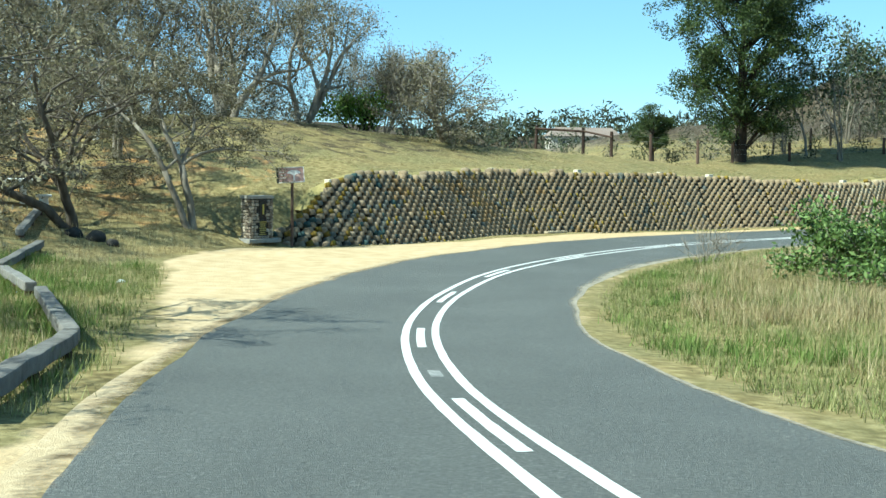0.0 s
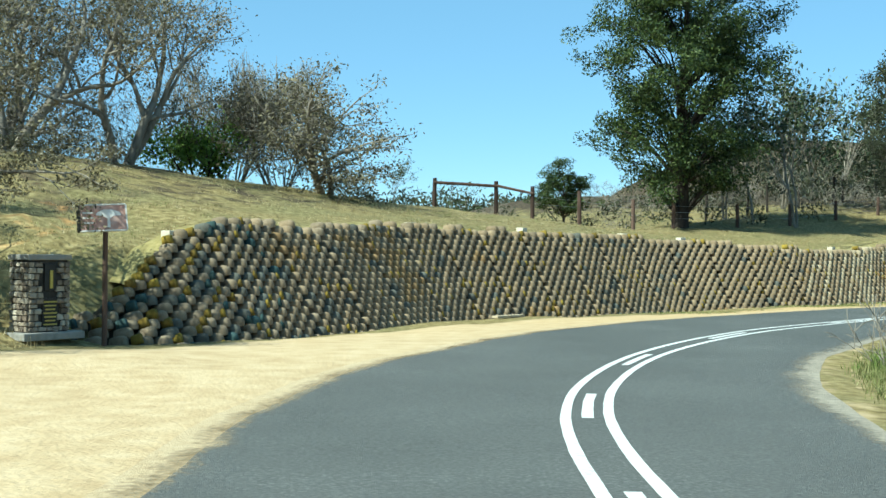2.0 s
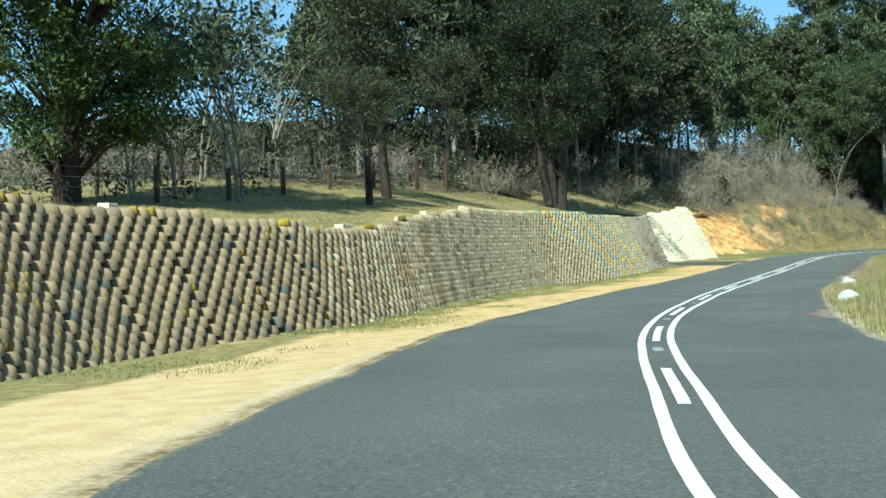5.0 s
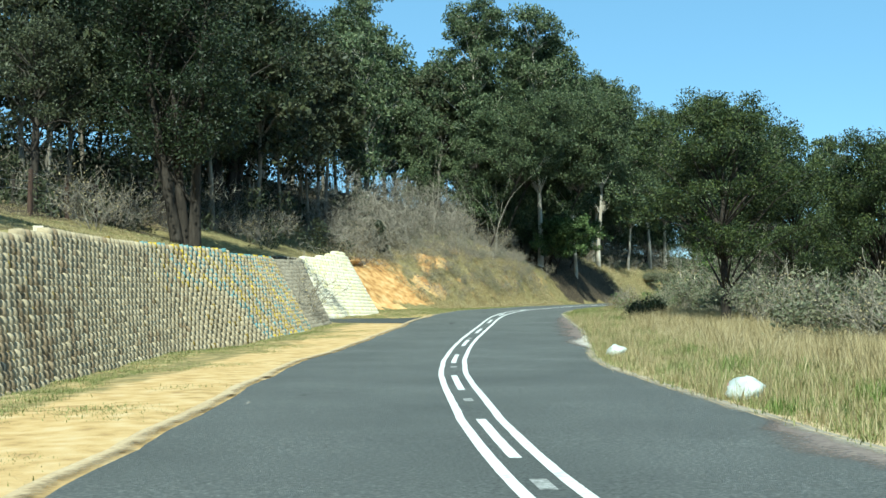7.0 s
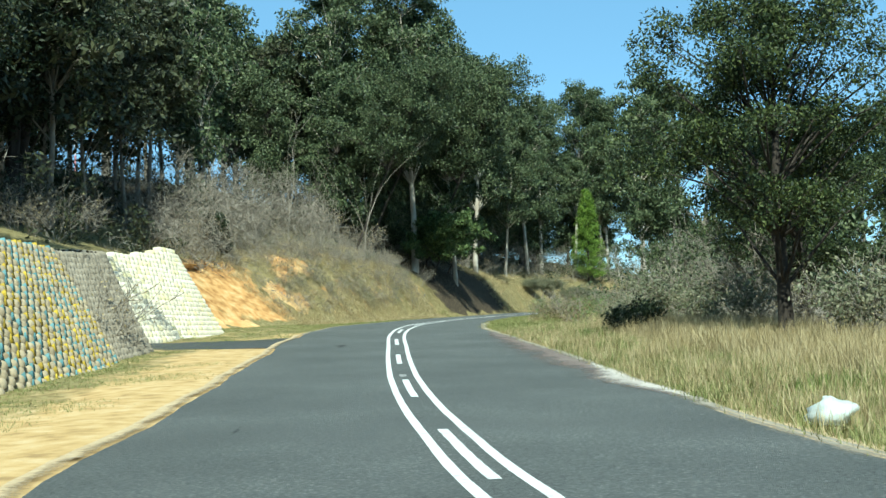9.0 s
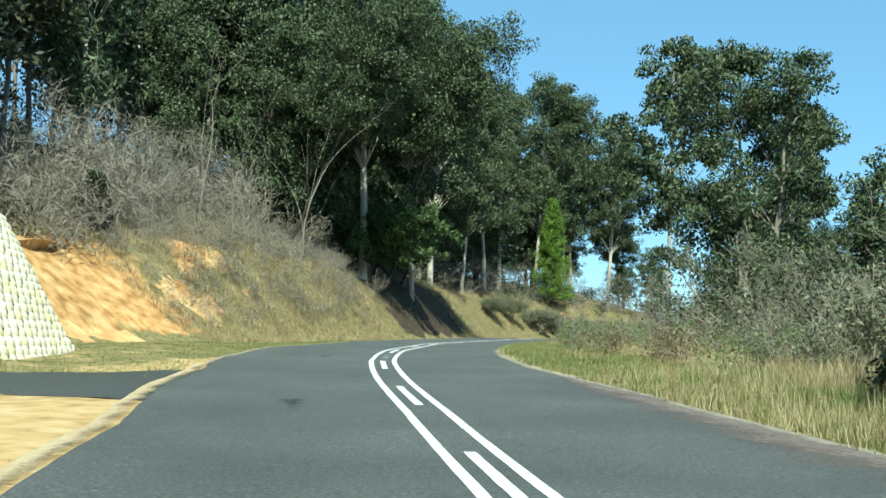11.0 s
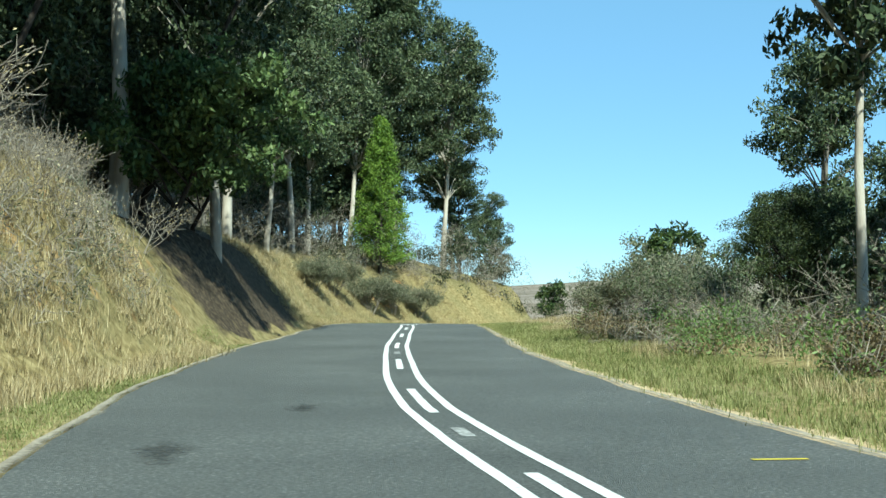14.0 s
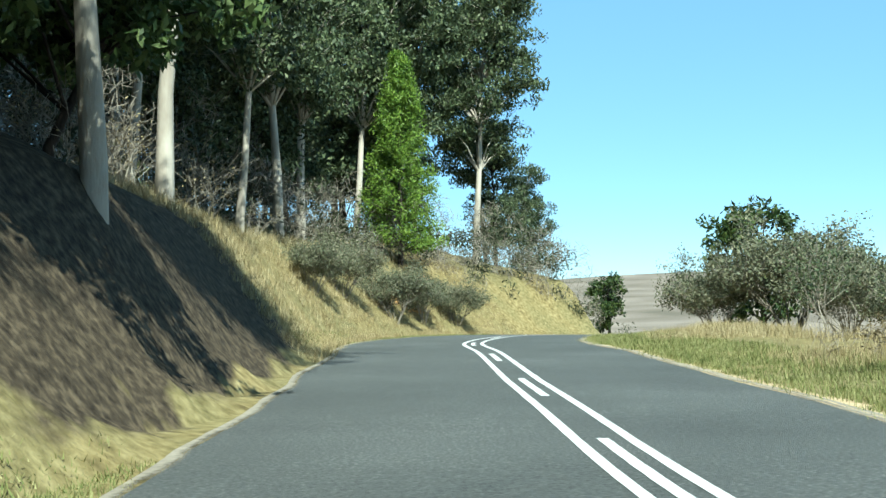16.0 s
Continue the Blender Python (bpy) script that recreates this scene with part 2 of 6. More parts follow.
# ---- the road's middle line, by distance along it ----
ROAD = [(8.58, -39.12, 5.51), (5.23, -19.40, 3.52), (3.21, -7.57, 2.34), (2.04, -0.67, 1.64), (0.85, 6.24, 1.00), (-0.10, 13.01, 0.51), (-0.34, 19.79, 0.17), (0.31, 26.42, -0.03), (1.92, 32.88, -0.14), (4.70, 39.15, -0.21), (8.64, 44.88, -0.25), (13.41, 49.81, -0.30), (18.32, 54.51, -0.36), (23.57, 58.91, -0.43), (29.13, 63.12, -0.49), (34.71, 67.26, -0.54), (40.39, 71.26, -0.56), (46.33, 74.87, -0.53), (52.35, 78.43, -0.44), (58.40, 81.96, -0.31), (64.46, 85.47, -0.14), (70.31, 88.73, 0.03), (76.56, 91.90, 0.17), (82.87, 94.78, 0.27), (89.25, 97.22, 0.31), (95.80, 99.54, 0.34), (102.44, 101.59, 0.39), (109.08, 103.31, 0.43), (115.90, 104.91, 0.47), (122.79, 106.27, 0.52), (129.66, 107.65, 0.57), (136.54, 109.04, 0.62), (143.40, 110.50, 0.61)]
ROAD += [(150.5, 111.0, 0.56), (157.5, 110.9, 0.47), (164.4, 109.9, 0.33), (171.0, 107.8, 0.12), (177.0, 104.6, -0.2), (182.0, 100.2, -0.6), (187, 94, -1.2)]
ROAD_S = [-40, -20] + [-8 + 7 * i for i in range(len(ROAD) - 2)]


def smooth_line(pts, keys, step):
    """Catmull-Rom through pts at the distances keys, sampled every step metres."""
    p, k = np.array(pts, float), np.array(keys, float)
    tan = np.gradient(p, k, axis=0)
    s_ = np.arange(k[0], k[-1], step)
    i = np.clip(np.searchsorted(k, s_, side="right") - 1, 0, len(k) - 2)
    h = (k[i + 1] - k[i])[:, None]
    u = (s_ - k[i])[:, None] / h
    out = (2 * u**3 - 3 * u**2 + 1) * p[i] + (u**3 - 2 * u**2 + u) * h * tan[i] + (-2 * u**3 + 3 * u**2) * p[i + 1] + (u**3 - u**2) * h * tan[i + 1]
    return s_, out


LS, LP = smooth_line(ROAD, ROAD_S, 0.5)
LT = np.gradient(LP[:, :2], axis=0)
LT /= np.linalg.norm(LT, axis=1)[:, None]
LN = np.stack([LT[:, 1], -LT[:, 0]], 1)  # to the right of the way


def on_road(s, d=0.0, up=0.0):
    """The place d metres right of the middle line at distance s."""
    x = np.interp(s, LS, LP[:, 0]) + d * np.interp(s, LS, LN[:, 0])
    y = np.interp(s, LS, LP[:, 1]) + d * np.interp(s, LS, LN[:, 1])
    return np.array([x, y, np.interp(s, LS, LP[:, 2]) + up])


def strip(name, s0, s1, left, right, up, mat, step=0.5, parent=None, cols=1):
    """A ribbon along the road between two offsets, each a number or a function of s."""
    ss = np.arange(s0, s1 + 1e-6, step)
    if ss[-1] < s1 - 1e-3:
        ss = np.r_[ss, s1]
    v, f_ = [], []
    for s in ss:
        a = left(s) if callable(left) else left
        b = right(s) if callable(right) else right
        for c in range(cols + 1):
            v.append(on_road(s, a + (b - a) * c / cols, up))
    w = cols + 1
    for i in range(len(ss) - 1):
        for c in range(cols):
            q = i * w + c
            f_.append((q, q + 1, q + w + 1, q + w))
    return mesh_object(name, v, f_, mat, parent)


def noise1(s, k=0.0):
    return noise.noise((s, k, 3.7))


# ---- ground: one sheet ----
# distance, foot of the left bank, its top (metres left of the middle line), foot and top over the road, slope beyond
BANK = np.array([
    (-60, 9, 12, 0, 0.3, 0.12), (20, 9.5, 13, 0, 0.3, 0.12), (34, 11.5, 13.5, 0.1, 0.5, 0.17), (39, 11.0, 12.8, -0.2, 0.6, 0.2),
    (42, 11.0, 11.9, -0.3, 1.5, 0.2), (116, 9.25, 10.0, 0, 2.8, 0.24), (118.2, 9.15, 10.0, 0, 2.85, 0.24), (119, 11.0, 11.8, 0, 2.9, 0.24), (121, 11.2, 11.9, 0.1, 3.0, 0.26), (123, 9.9, 10.6, 0.1, 3.1, 0.3), (128, 10.1, 10.9, 0, 3.15, 0.3),
    (134, 10.3, 12.0, 0, 3.3, 0.33), (136, 10.0, 12.8, 0, 3.3, 0.36), (138, 9.4, 12.9, 0, 3.3, 0.36), (142, 8.4, 12.4, 0, 3.3, 0.38), (146, 7.2, 11.2, 0, 3.5, 0.4), (152, 6.0, 9.6, 0, 3.7, 0.42), (159, 5.2, 8.2, 0, 3.7, 0.45), (166, 4.8, 6.9, 0, 3.6, 0.5),
    (176, 4.4, 6.9, 0, 3.1, 0.45), (181.5, 4.4, 6.2, 0, 3.1, 0.45), (190, 4.4, 6.6, 0, 3.0, 0.5), (205, 4.6, 7.4, 0, 3.4, 0.42), (216, 5.2, 8.6, 0, 3.6, 0.36), (226, 6.0, 9.6, 0, 3.6, 0.3), (234, 7.2, 10.4, 0, 3.5, 0.3), (240, 8.2, 11.0, 0, 3.4, 0.2), (243, 12.0, 15.0, 0, 2.0, 0.0), (246, 18.0, 20.0, -0.2, 0.2, -0.1), (260, 18, 20, -0.4, -0.4, -0.1)])
WALL_TOP = [(-6.2, 43.0, -0.35), (-5.2, 44.2, 0.5), (-4.1, 45.5, 1.62), (-1.2, 49.1, 1.98), (1.9, 53.6, 2.1), (7.5, 58.7, 2.02), (10.7, 61.4, 1.95), (18.9, 65.9, 1.63), (21.8, 68.0, 1.58),
            (30, 75.3, 2.2), (36, 80, 2.62), (41.3, 83.6, 2.74), (52.6, 89.4, 2.66), (56.3, 91.6, 2.72)]


def along_road(x, y):
    i = int(((LP[:, 0] - x) ** 2 + (LP[:, 1] - y) ** 2).argmin())
    return LS[i], (x - LP[i, 0]) * LN[i, 0] + (y - LP[i, 1]) * LN[i, 1], LP[i, 2]


# behind the long wall the ground stands as high as its crest
_rows = []
for k, (x, y, z) in enumerate(WALL_TOP[2:]):
    s, d, rz = along_road(x, y)
    _rows.append((s, -d + 0.12, -d + 0.8, -0.3 if k < 5 else -0.15, z - rz - 0.03, np.interp(s, [44, 52, 58, 66, 74, 84, 97, 112], [0.2, 0.2, 0.17, 0.11, 0.1, 0.14, 0.22, 0.25])))
BANK = np.array(sorted(BANK.tolist() + [list(map(float, q)) for q in _rows]))


def grid_axis(lo, hi, step, far):
    mid = list(np.arange(lo, hi, step))
    a, g = [], step
    x = lo
    while x > -far:
        g *= 1.17
        x -= g
        a.append(x)
    b, g, x = [], step, mid[-1]
    while x < far:
        g *= 1.17
        x += g
        b.append(x)
    return np.array(a[::-1] + mid + b)


def fbm(x, y, f_, seed=0.0):
    """Soft bumps from a few crossed waves, in -1..1."""
    out = 0
    for i in range(5):
        a = 1.3 + 2.4 * i + seed
        k = f_ * (1 + 0.63 * i)
        out = out + np.sin(x * k * math.cos(a) + y * k * math.sin(a) + 1.7 * i + seed) * np.sin(y * k * math.cos(a) * 0.8 - x * k * math.sin(a) * 0.9 + 2.1 * i) / (1 + 0.5 * i)
    return out / 2.4


def ground_z(x, y):
    """Height of the ground, and distance along and off the road, for arrays of places."""
    x, y = np.asarray(x, float).ravel(), np.asarray(y, float).ravel()
    s_, d_ = np.empty(len(x)), np.empty(len(x))
    sub = slice(None, None, 2)
    px, py, ps, nn = LP[sub, 0], LP[sub, 1], LS[sub], LN[sub]
    for a in range(0, len(x), 4000):
        q = slice(a, a + 4000)
        dd = (x[q, None] - px) ** 2 + (y[q, None] - py) ** 2
        i = dd.argmin(1)
        s_[q] = ps[i]
        side = (x[q] - px[i]) * nn[i, 0] + (y[q] - py[i]) * nn[i, 1]
        along = -(x[q] - px[i]) * nn[i, 1] + (y[q] - py[i]) * nn[i, 0]
        s_[q] += np.clip(along, -1, 1)
        d_[q] = np.sign(side) * np.sqrt(dd[np.arange(len(i)), i])
    rz = np.interp(s_, LS, LP[:, 2])
    F, G, zf, zt, k = (np.interp(s_, BANK[:, 0], BANK[:, c]) for c in range(1, 6))
    left = np.maximum(-d_, 0)
    u = np.clip((left - F) / np.maximum(G - F, 0.1), 0, 1)
    z = zf * np.clip((left - 4.2) / np.maximum(F - 4.2, 0.3), 0, 1) + (zt - zf) * u
    bey = np.maximum(left - G, 0)
    reach = np.interp(s_, [-60, 20, 56, 62, 74, 84, 96, 190, 210, 260], [22, 22, 9, 9, 9, 9, 10, 12, 12, 7])
    after = np.interp(s_, [-60, 30, 50, 70, 84, 100, 118, 130, 200, 215, 260], [0.1, 0.06, -0.12, -0.16, -0.04, 0.03, 0.05, 0.2, 0.16, 0.1, -0.3])
    z = z + k * np.minimum(bey, reach) + after * np.clip(bey - reach, 0, 45)
    right = np.maximum(d_, 0)
    inner = np.clip((s_ - 100) / 40, 0, 1)
    z = z + 0.25 * np.clip((right - 4.5) / 3, 0, 1) - (0.04 + 0.2 * inner) * np.clip(right - 9 - 6 * (1 - inner), 0, 45)
    rough = np.clip((np.abs(d_) - 4.4) / 3, 0, 1)
    z = z + rough * (0.06 * fbm(x, y, 1.1) + 0.12 * fbm(x, y, 0.33, 2.0))
    off = np.hypot(x - 80, y - 70)
    far = np.clip((np.abs(d_) - 50) / 70, 0, 1)
    far = far * far * (3 - 2 * far)
    rise = np.clip((off - 130) / 900, 0, 1)
    z = z * (1 - far) + far * (-9 + rise * (24 + 20 * fbm(x, y, 0.0042, 1.0)))
    z = z + far * (15 * np.exp(-((x - 36) / 75) ** 2 - ((y - 275) / 60) ** 2))
    z = z + 0.09 * fbm(x, y, 1.9, 5.0) * np.clip((left - 12) / 4, 0, 1) * np.clip((100 - s_) / 10, 0, 1)
    edge = np.where(d_ < 0, np.interp(s_, [0, 8, 16, 24, 32, 44], [3.1, 2.9, 2.9, 3.1, 3.5, 3.72]), np.interp(s_, [20, 40, 60, 94, 100, 110, 122, 130], [2.5, 2.75, 3.2, 3.5, 3.7, 3.9, 3.6, 3.15]))
    z = z - 0.035 + 0.037 * np.clip((np.abs(d_) - edge - 0.1) / 0.5, 0, 1)
    return rz * (1 - far) + z, s_, d_


def ground_at(x, y):
    return float(ground_z([x], [y])[0][0])


gx, gy = grid_axis(-22, 216, 0.8, 3500), grid_axis(-14, 140, 0.8, 3500)
XX, YY = np.meshgrid(gx, gy)
ZZ, SS, DD = ground_z(XX, YY)
nxg = len(gx)
idx = np.arange(len(gy) * nxg).reshape(len(gy), nxg)
quads = np.stack([idx[:-1, :-1], idx[:-1, 1:], idx[1:, 1:], idx[1:, :-1]], -1).reshape(-1, 4)
me = bpy.data.meshes.new("ground")
me.from_pydata(np.stack([XX.ravel(), YY.ravel(), ZZ], 1).tolist(), [], quads.tolist())
me.polygons.foreach_set("use_smooth", [True] * len(me.polygons))


def ground_material():
    """Grass, sand, clay and leaf litter (also the bank's painted shade), mixed by painted weights that follow the plan.
    """
    m = bpy.data.materials.new("ground_cover")
    m.use_nodes = True
    n, l = m.node_tree.nodes, m.node_tree.links
    b = n["Principled BSDF"]
    b.inputs["Roughness"].default_value = 0.95
    b.inputs["Specular IOR Level"].default_value = 0.15
    geo = n.new("ShaderNodeNewGeometry")

    def tex(scale, detail=10):
        t = n.new("ShaderNodeTexNoise")
        t.inputs["Scale"].default_value, t.inputs["Detail"].default_value = scale, detail
        l.new(geo.outputs["Position"], t.inputs["Vector"])
        return t.outputs[0]

    def ramp(src, cols, lo=0.3, hi=0.7):
        r = n.new("ShaderNodeValToRGB")
        for i, c in enumerate(cols):
            p = lo + (hi - lo) * i / (len(cols) - 1)
            e = r.color_ramp.elements[i] if i < 2 else r.color_ramp.elements.new(p)
            e.position, e.color = p, (*c, 1)
        l.new(src, r.inputs[0])
        return r.outputs[0]

    def mixed(f_, a, c):
        mx = n.new("ShaderNodeMix")
        mx.data_type = "RGBA"
        l.new(f_, mx.inputs[0])
        l.new(a, mx.inputs[6])
        l.new(c, mx.inputs[7])
        return mx.outputs[2]

    def attr(chan):
        at = n.new("ShaderNodeAttribute")
        at.attribute_name = chan
        return at.outputs["Fac"]

    def ragged(chan, wide=0.55):
        """A painted weight with an edge broken up by noise."""
        at = n.new("ShaderNodeAttribute")
        at.attribute_name = chan
        a = n.new("ShaderNodeMath")
        a.operation = "MULTIPLY_ADD"
        l.new(tex(1.3, 12), a.inputs[0])
        a.inputs[1].default_value = wide * 2
        l.new(at.outputs["Fac"], a.inputs[2])
        r = n.new("ShaderNodeMapRange")
        r.inputs[1].default_value, r.inputs[2].default_value = 0.5 + wide - 0.12, 0.5 + wide + 0.12
        l.new(a.outputs[0], r.inputs[0])
        return r.outputs[0]

    grass = ramp(tex(5), [(0.1, 0.075, 0.03), (0.21, 0.165, 0.07), (0.33, 0.27, 0.13)])
    lawn = ramp(tex(6), [(0.085, 0.073, 0.028), (0.175, 0.15, 0.066), (0.28, 0.24, 0.115)])
    grass = mixed(ramp(tex(0.35, 5), [(0, 0, 0), (1, 1, 1)], 0.4, 0.62), grass, lawn)
    sand = ramp(tex(2.2, 14), [(0.39, 0.285, 0.16), (0.45, 0.34, 0.2), (0.5, 0.39, 0.245)])
    ochre = ramp(tex(2.6, 14), [(0.3, 0.2, 0.09), (0.42, 0.285, 0.125), (0.475, 0.335, 0.16), (0.5, 0.375, 0.21)], 0.32, 0.68)
    sand = mixed(attr("ochre"), sand, ochre)
    clay = ramp(tex(2.2, 12), [(0.26, 0.13, 0.045), (0.48, 0.27, 0.1), (0.56, 0.4, 0.19)])
    # leaf litter; its dark tone also paints the tree shade on the bank
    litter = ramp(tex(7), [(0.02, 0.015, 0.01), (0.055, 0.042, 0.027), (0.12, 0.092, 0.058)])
    scrub = ramp(tex(0.035, 12), [(0.12, 0.1, 0.07), (0.19, 0.155, 0.12), (0.26, 0.215, 0.17)])
    grass = mixed(ragged("scrub", 0.3), grass, scrub)
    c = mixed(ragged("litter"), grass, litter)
    c = mixed(ragged("clay"), c, clay)
    c = mixed(ragged("sand", 0.4), c, sand)
    l.new(c, b.inputs["Base Color"])
    bp = n.new("ShaderNodeBump")
    bp.inputs["Strength"].default_value, bp.inputs["Distance"].default_value = 0.7, 0.035
    l.new(tex(14, 12), bp.inputs["Height"])
    l.new(bp.outputs[0], b.inputs["Normal"])
    return m


left = -DD
Fg, Gg = np.interp(SS, BANK[:, 0], BANK[:, 1]), np.interp(SS, BANK[:, 0], BANK[:, 2])


def band(v, lo, hi, soft=0.8):
    return np.clip((v - lo) / soft, 0, 1) * np.clip((hi - v) / soft, 0, 1)


sandw = np.interp(SS, [-60, 0, 8, 11, 14, 20.5, 27, 31, 34, 38, 48, 60, 90, 119, 124, 130, 134, 300], [4.0, 4.0, 4.4, 3.7, 3.7, 4.7, 6.9, 9.0, 10.1, 9.8, 7.8, 6.9, 6.6, 6.6, 6.5, 5.0, 3.5, 3.5])
w_sand = band(left, 2.5, sandw, 0.9)
w_sand = np.maximum(w_sand, 0.42 * band(left, 4.5, Fg, 0.8) * band(SS, 60, 140, 5))
w_sand = np.maximum(w_sand, band(DD, 2.5, 3.9, 0.5) * np.interp(SS, [30, 60], [0.3, 0.75]))
w_clay = 0.75 * band(left, Fg - 0.2, Gg + 0.5, 0.5) * band(SS, 135, 147, 1.5) + 0.34 * band(left, Fg - 0.5, Gg + 3, 1) * band(SS, 144, 176, 3)
# no clay where the bank's tree shade is painted
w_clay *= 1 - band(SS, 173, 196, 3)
w_clay += 0.36 * band(left, 11, 30, 3) * band(SS, -10, 50, 8) + 0.4 * band(left, Gg - 1, Gg + 2, 0.7) * band(SS, 80, 124, 4)
# litter in the woods; the 173-197 band is tree shade painted on the bank
w_litter_shade = 0.75 * np.clip((left - Gg - 3) / 4, 0, 1) * band(SS, 84, 225, 12) + 1.0 * np.clip((left - 4.1) / 0.5, 0, 1) * band(SS, 173, 197, 4) + 0.6 * band(DD, 12, 45, 6) * band(SS, 80, 200, 10)
w_litter_shade += 0.45 * band(left, 12, 45, 4) * band(SS, -20, 62, 10)
w_litter_shade = np.minimum(w_litter_shade, 0.95)
w_ochre = np.clip((SS - 42) / 30, 0, 1)
w_far = np.clip((np.abs(DD) - 38) / 25, 0, 1)
for nm, wv in (("sand", w_sand), ("clay", w_clay), ("litter", w_litter_shade), ("scrub", w_far), ("ochre", w_ochre)):
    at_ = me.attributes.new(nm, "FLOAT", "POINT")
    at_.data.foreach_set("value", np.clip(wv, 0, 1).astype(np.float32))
M_GROUND = ground_material()
me.materials.append(M_GROUND)
ground = tagged(new("ground", me), "dry winter grass ground with sandy verges and a clay bank", "ground", kind="structure")

# ---- road ----
def left_edge(s):
    base = np.interp(s, [-60, 0, 8, 16, 24, 32, 44, 60, 300], [-3.2, -3.1, -2.9, -2.9, -3.1, -3.5, -3.7, -3.7, -3.75])
    return base + 0.14 * noise1(s * 0.3) + 0.03 * noise1(s * 1.3, 5)


def right_edge(s):
    base = np.interp(s, [-60, 20, 40, 60, 94, 100, 110, 122, 130, 150, 300], [2.5, 2.5, 2.75, 3.2, 3.5, 3.7, 3.9, 3.6, 3.1, 3.15, 3.2])
    return base + 0.1 * noise1(s * 0.35, 9) + 0.03 * noise1(s * 1.4, 14)


road = strip("road", -40, 228, left_edge, right_edge, 0.012, M_ASPHALT, 0.5, cols=6)
at_ = road.data.attributes.new("worn", "FLOAT", "POINT")
at_.data.foreach_set("value", np.interp(np.repeat(np.linspace(-40, 228, len(road.data.vertices) // 7), 7), [-40, 26, 58, 300], [1, 1, 0, 0]).astype(np.float32))
tagged(road, "worn grey two-lane asphalt road with crumbling edges", "road", kind="structure")


def shoulder(s0, s1, side, edge, sandy=1.0):
    """The soft earth shoulder that runs from the broken asphalt down into the grass."""
    v, f_, sand = [], [], []
    ss = np.arange(s0, s1, 0.35)
    for s in ss:
        e = float(edge(s))
        for k, (off, up, w) in enumerate(((-0.07, 0.006, 0.95), (0.12, 0.016, 0.85), (0.4, 0.0, 0.6), (1.0, -0.08, 0.2))):
            off += (0.1 * noise1(s * 1.7, k) if k > 1 else 0)
            q = on_road(s, e + side * off, up)
            if k > 1:
                q = Vector((q[0], q[1], max(ground_at(q[0], q[1]) + (0.012 if k == 2 else -0.05), q[2] - 0.12)))
            v.append(tuple(q))
            sand.append(w * (sandy if s < 50 else 1.0))
    for i in range(len(ss) - 1):
        for k in range(3):
            a = i * 4 + k
            f_.append((a, a + 1, a + 5, a + 4))
    ob = mesh_object("road_shoulder", v, f_, M_GROUND, smooth=True)
    at_ = ob.data.attributes.new("sand", "FLOAT", "POINT")
    at_.data.foreach_set("value", np.array(sand, np.float32))
    tagged(ob, "sandy earth shoulder between the asphalt and the grass", "road shoulder", "road shoulders", "structure")


shoulder(-20, 96, 1, right_edge, 0.45)
shoulder(126, 226, 1, right_edge)


def mid_line(s):
    """The painted lines wander a little off the road's true middle."""
    return np.interp(s, [0, 16, 27, 31, 34, 47, 60, 70, 75, 79, 85, 89, 93, 97, 101, 105, 111, 117, 131, 137, 145, 150, 156, 160, 166, 172, 177, 185, 190],
                     [0.04, 0.02, -0.03, -0.1, -0.12, -0.05, -0.02, -0.12, -0.16, -0.1, -0.06, 0.02, -0.04, -0.15, -0.2, -0.22, -0.18, -0.1, -0.1, 0.03, 0.12, 0.08, -0.04, 0.0, 0.07, 0.09, 0.03, -0.08, -0.08])


def half_gap(s):
    return np.interp(s, [27, 33, 69, 74, 80, 131, 145, 160, 180], [0.215, 0.222, 0.22, 0.238, 0.255, 0.265, 0.278, 0.258, 0.26])


for nm, off in (("road_line", -1), ("road_line", 1)):
    tagged(strip(nm, -40, 226, lambda s, o=off: mid_line(s) + o * half_gap(s) - 0.056 + 0.008 * noise1(s * 2, o), lambda s, o=off: mid_line(s) + o * half_gap(s) + 0.056 + 0.008 * noise1(s * 2, o + 3), 0.018, M_PAINT, 0.5),
           "solid white painted line along the road's middle", "road marking", "double centre line", "structure")

# dashes between the two lines
dash_rows = [(0.4, 3.4), (8.2, 11.2), (16.2, 19.0), (24.0, 26.6), (31.0, 33.5), (38.0, 40.4), (45.2, 47.8), (53.6, 57.2), (62.1, 66.3), (71.0, 75.0), (80.5, 84.9), (90.0, 94.4), (99.5, 103.6),
             (108.8, 112.8), (118.0, 121.8), (127.2, 131.0), (137.2, 141.4), (146.5, 150.5), (155.4, 159.0), (164.0, 167.6), (173.4, 177.0), (182.0, 185.6), (191.0, 194.2), (200, 203), (209, 212)]
for a, b in dash_rows:
    tagged(strip("road_dash", a, b, lambda s: mid_line(s) - 0.06 + 0.008 * noise1(s * 3), lambda s: mid_line(s) + 0.06 + 0.008 * noise1(s * 3, 4), 0.018, M_PAINT, 0.25), "short white painted dash between the two solid lines", "road marking",
           "centre dashes", "structure")
for a, b in ((13.0, 13.6), (60.0, 60.7), (69.0, 69.6), (78.0, 78.6), (88.0, 88.6), (104.5, 105.2), (132.8, 133.6), (134.6, 135.0), (143.5, 144.4), (153.0, 153.8), (170.2, 171.4)):
    tagged(strip("road_dash", a, b, lambda s: mid_line(s) - 0.07, lambda s: mid_line(s) + 0.07, 0.0165, M_PAINT_WORN, 0.2), "worn remnant of an old white painted dash", "road marking", "old dash marks", "structure")


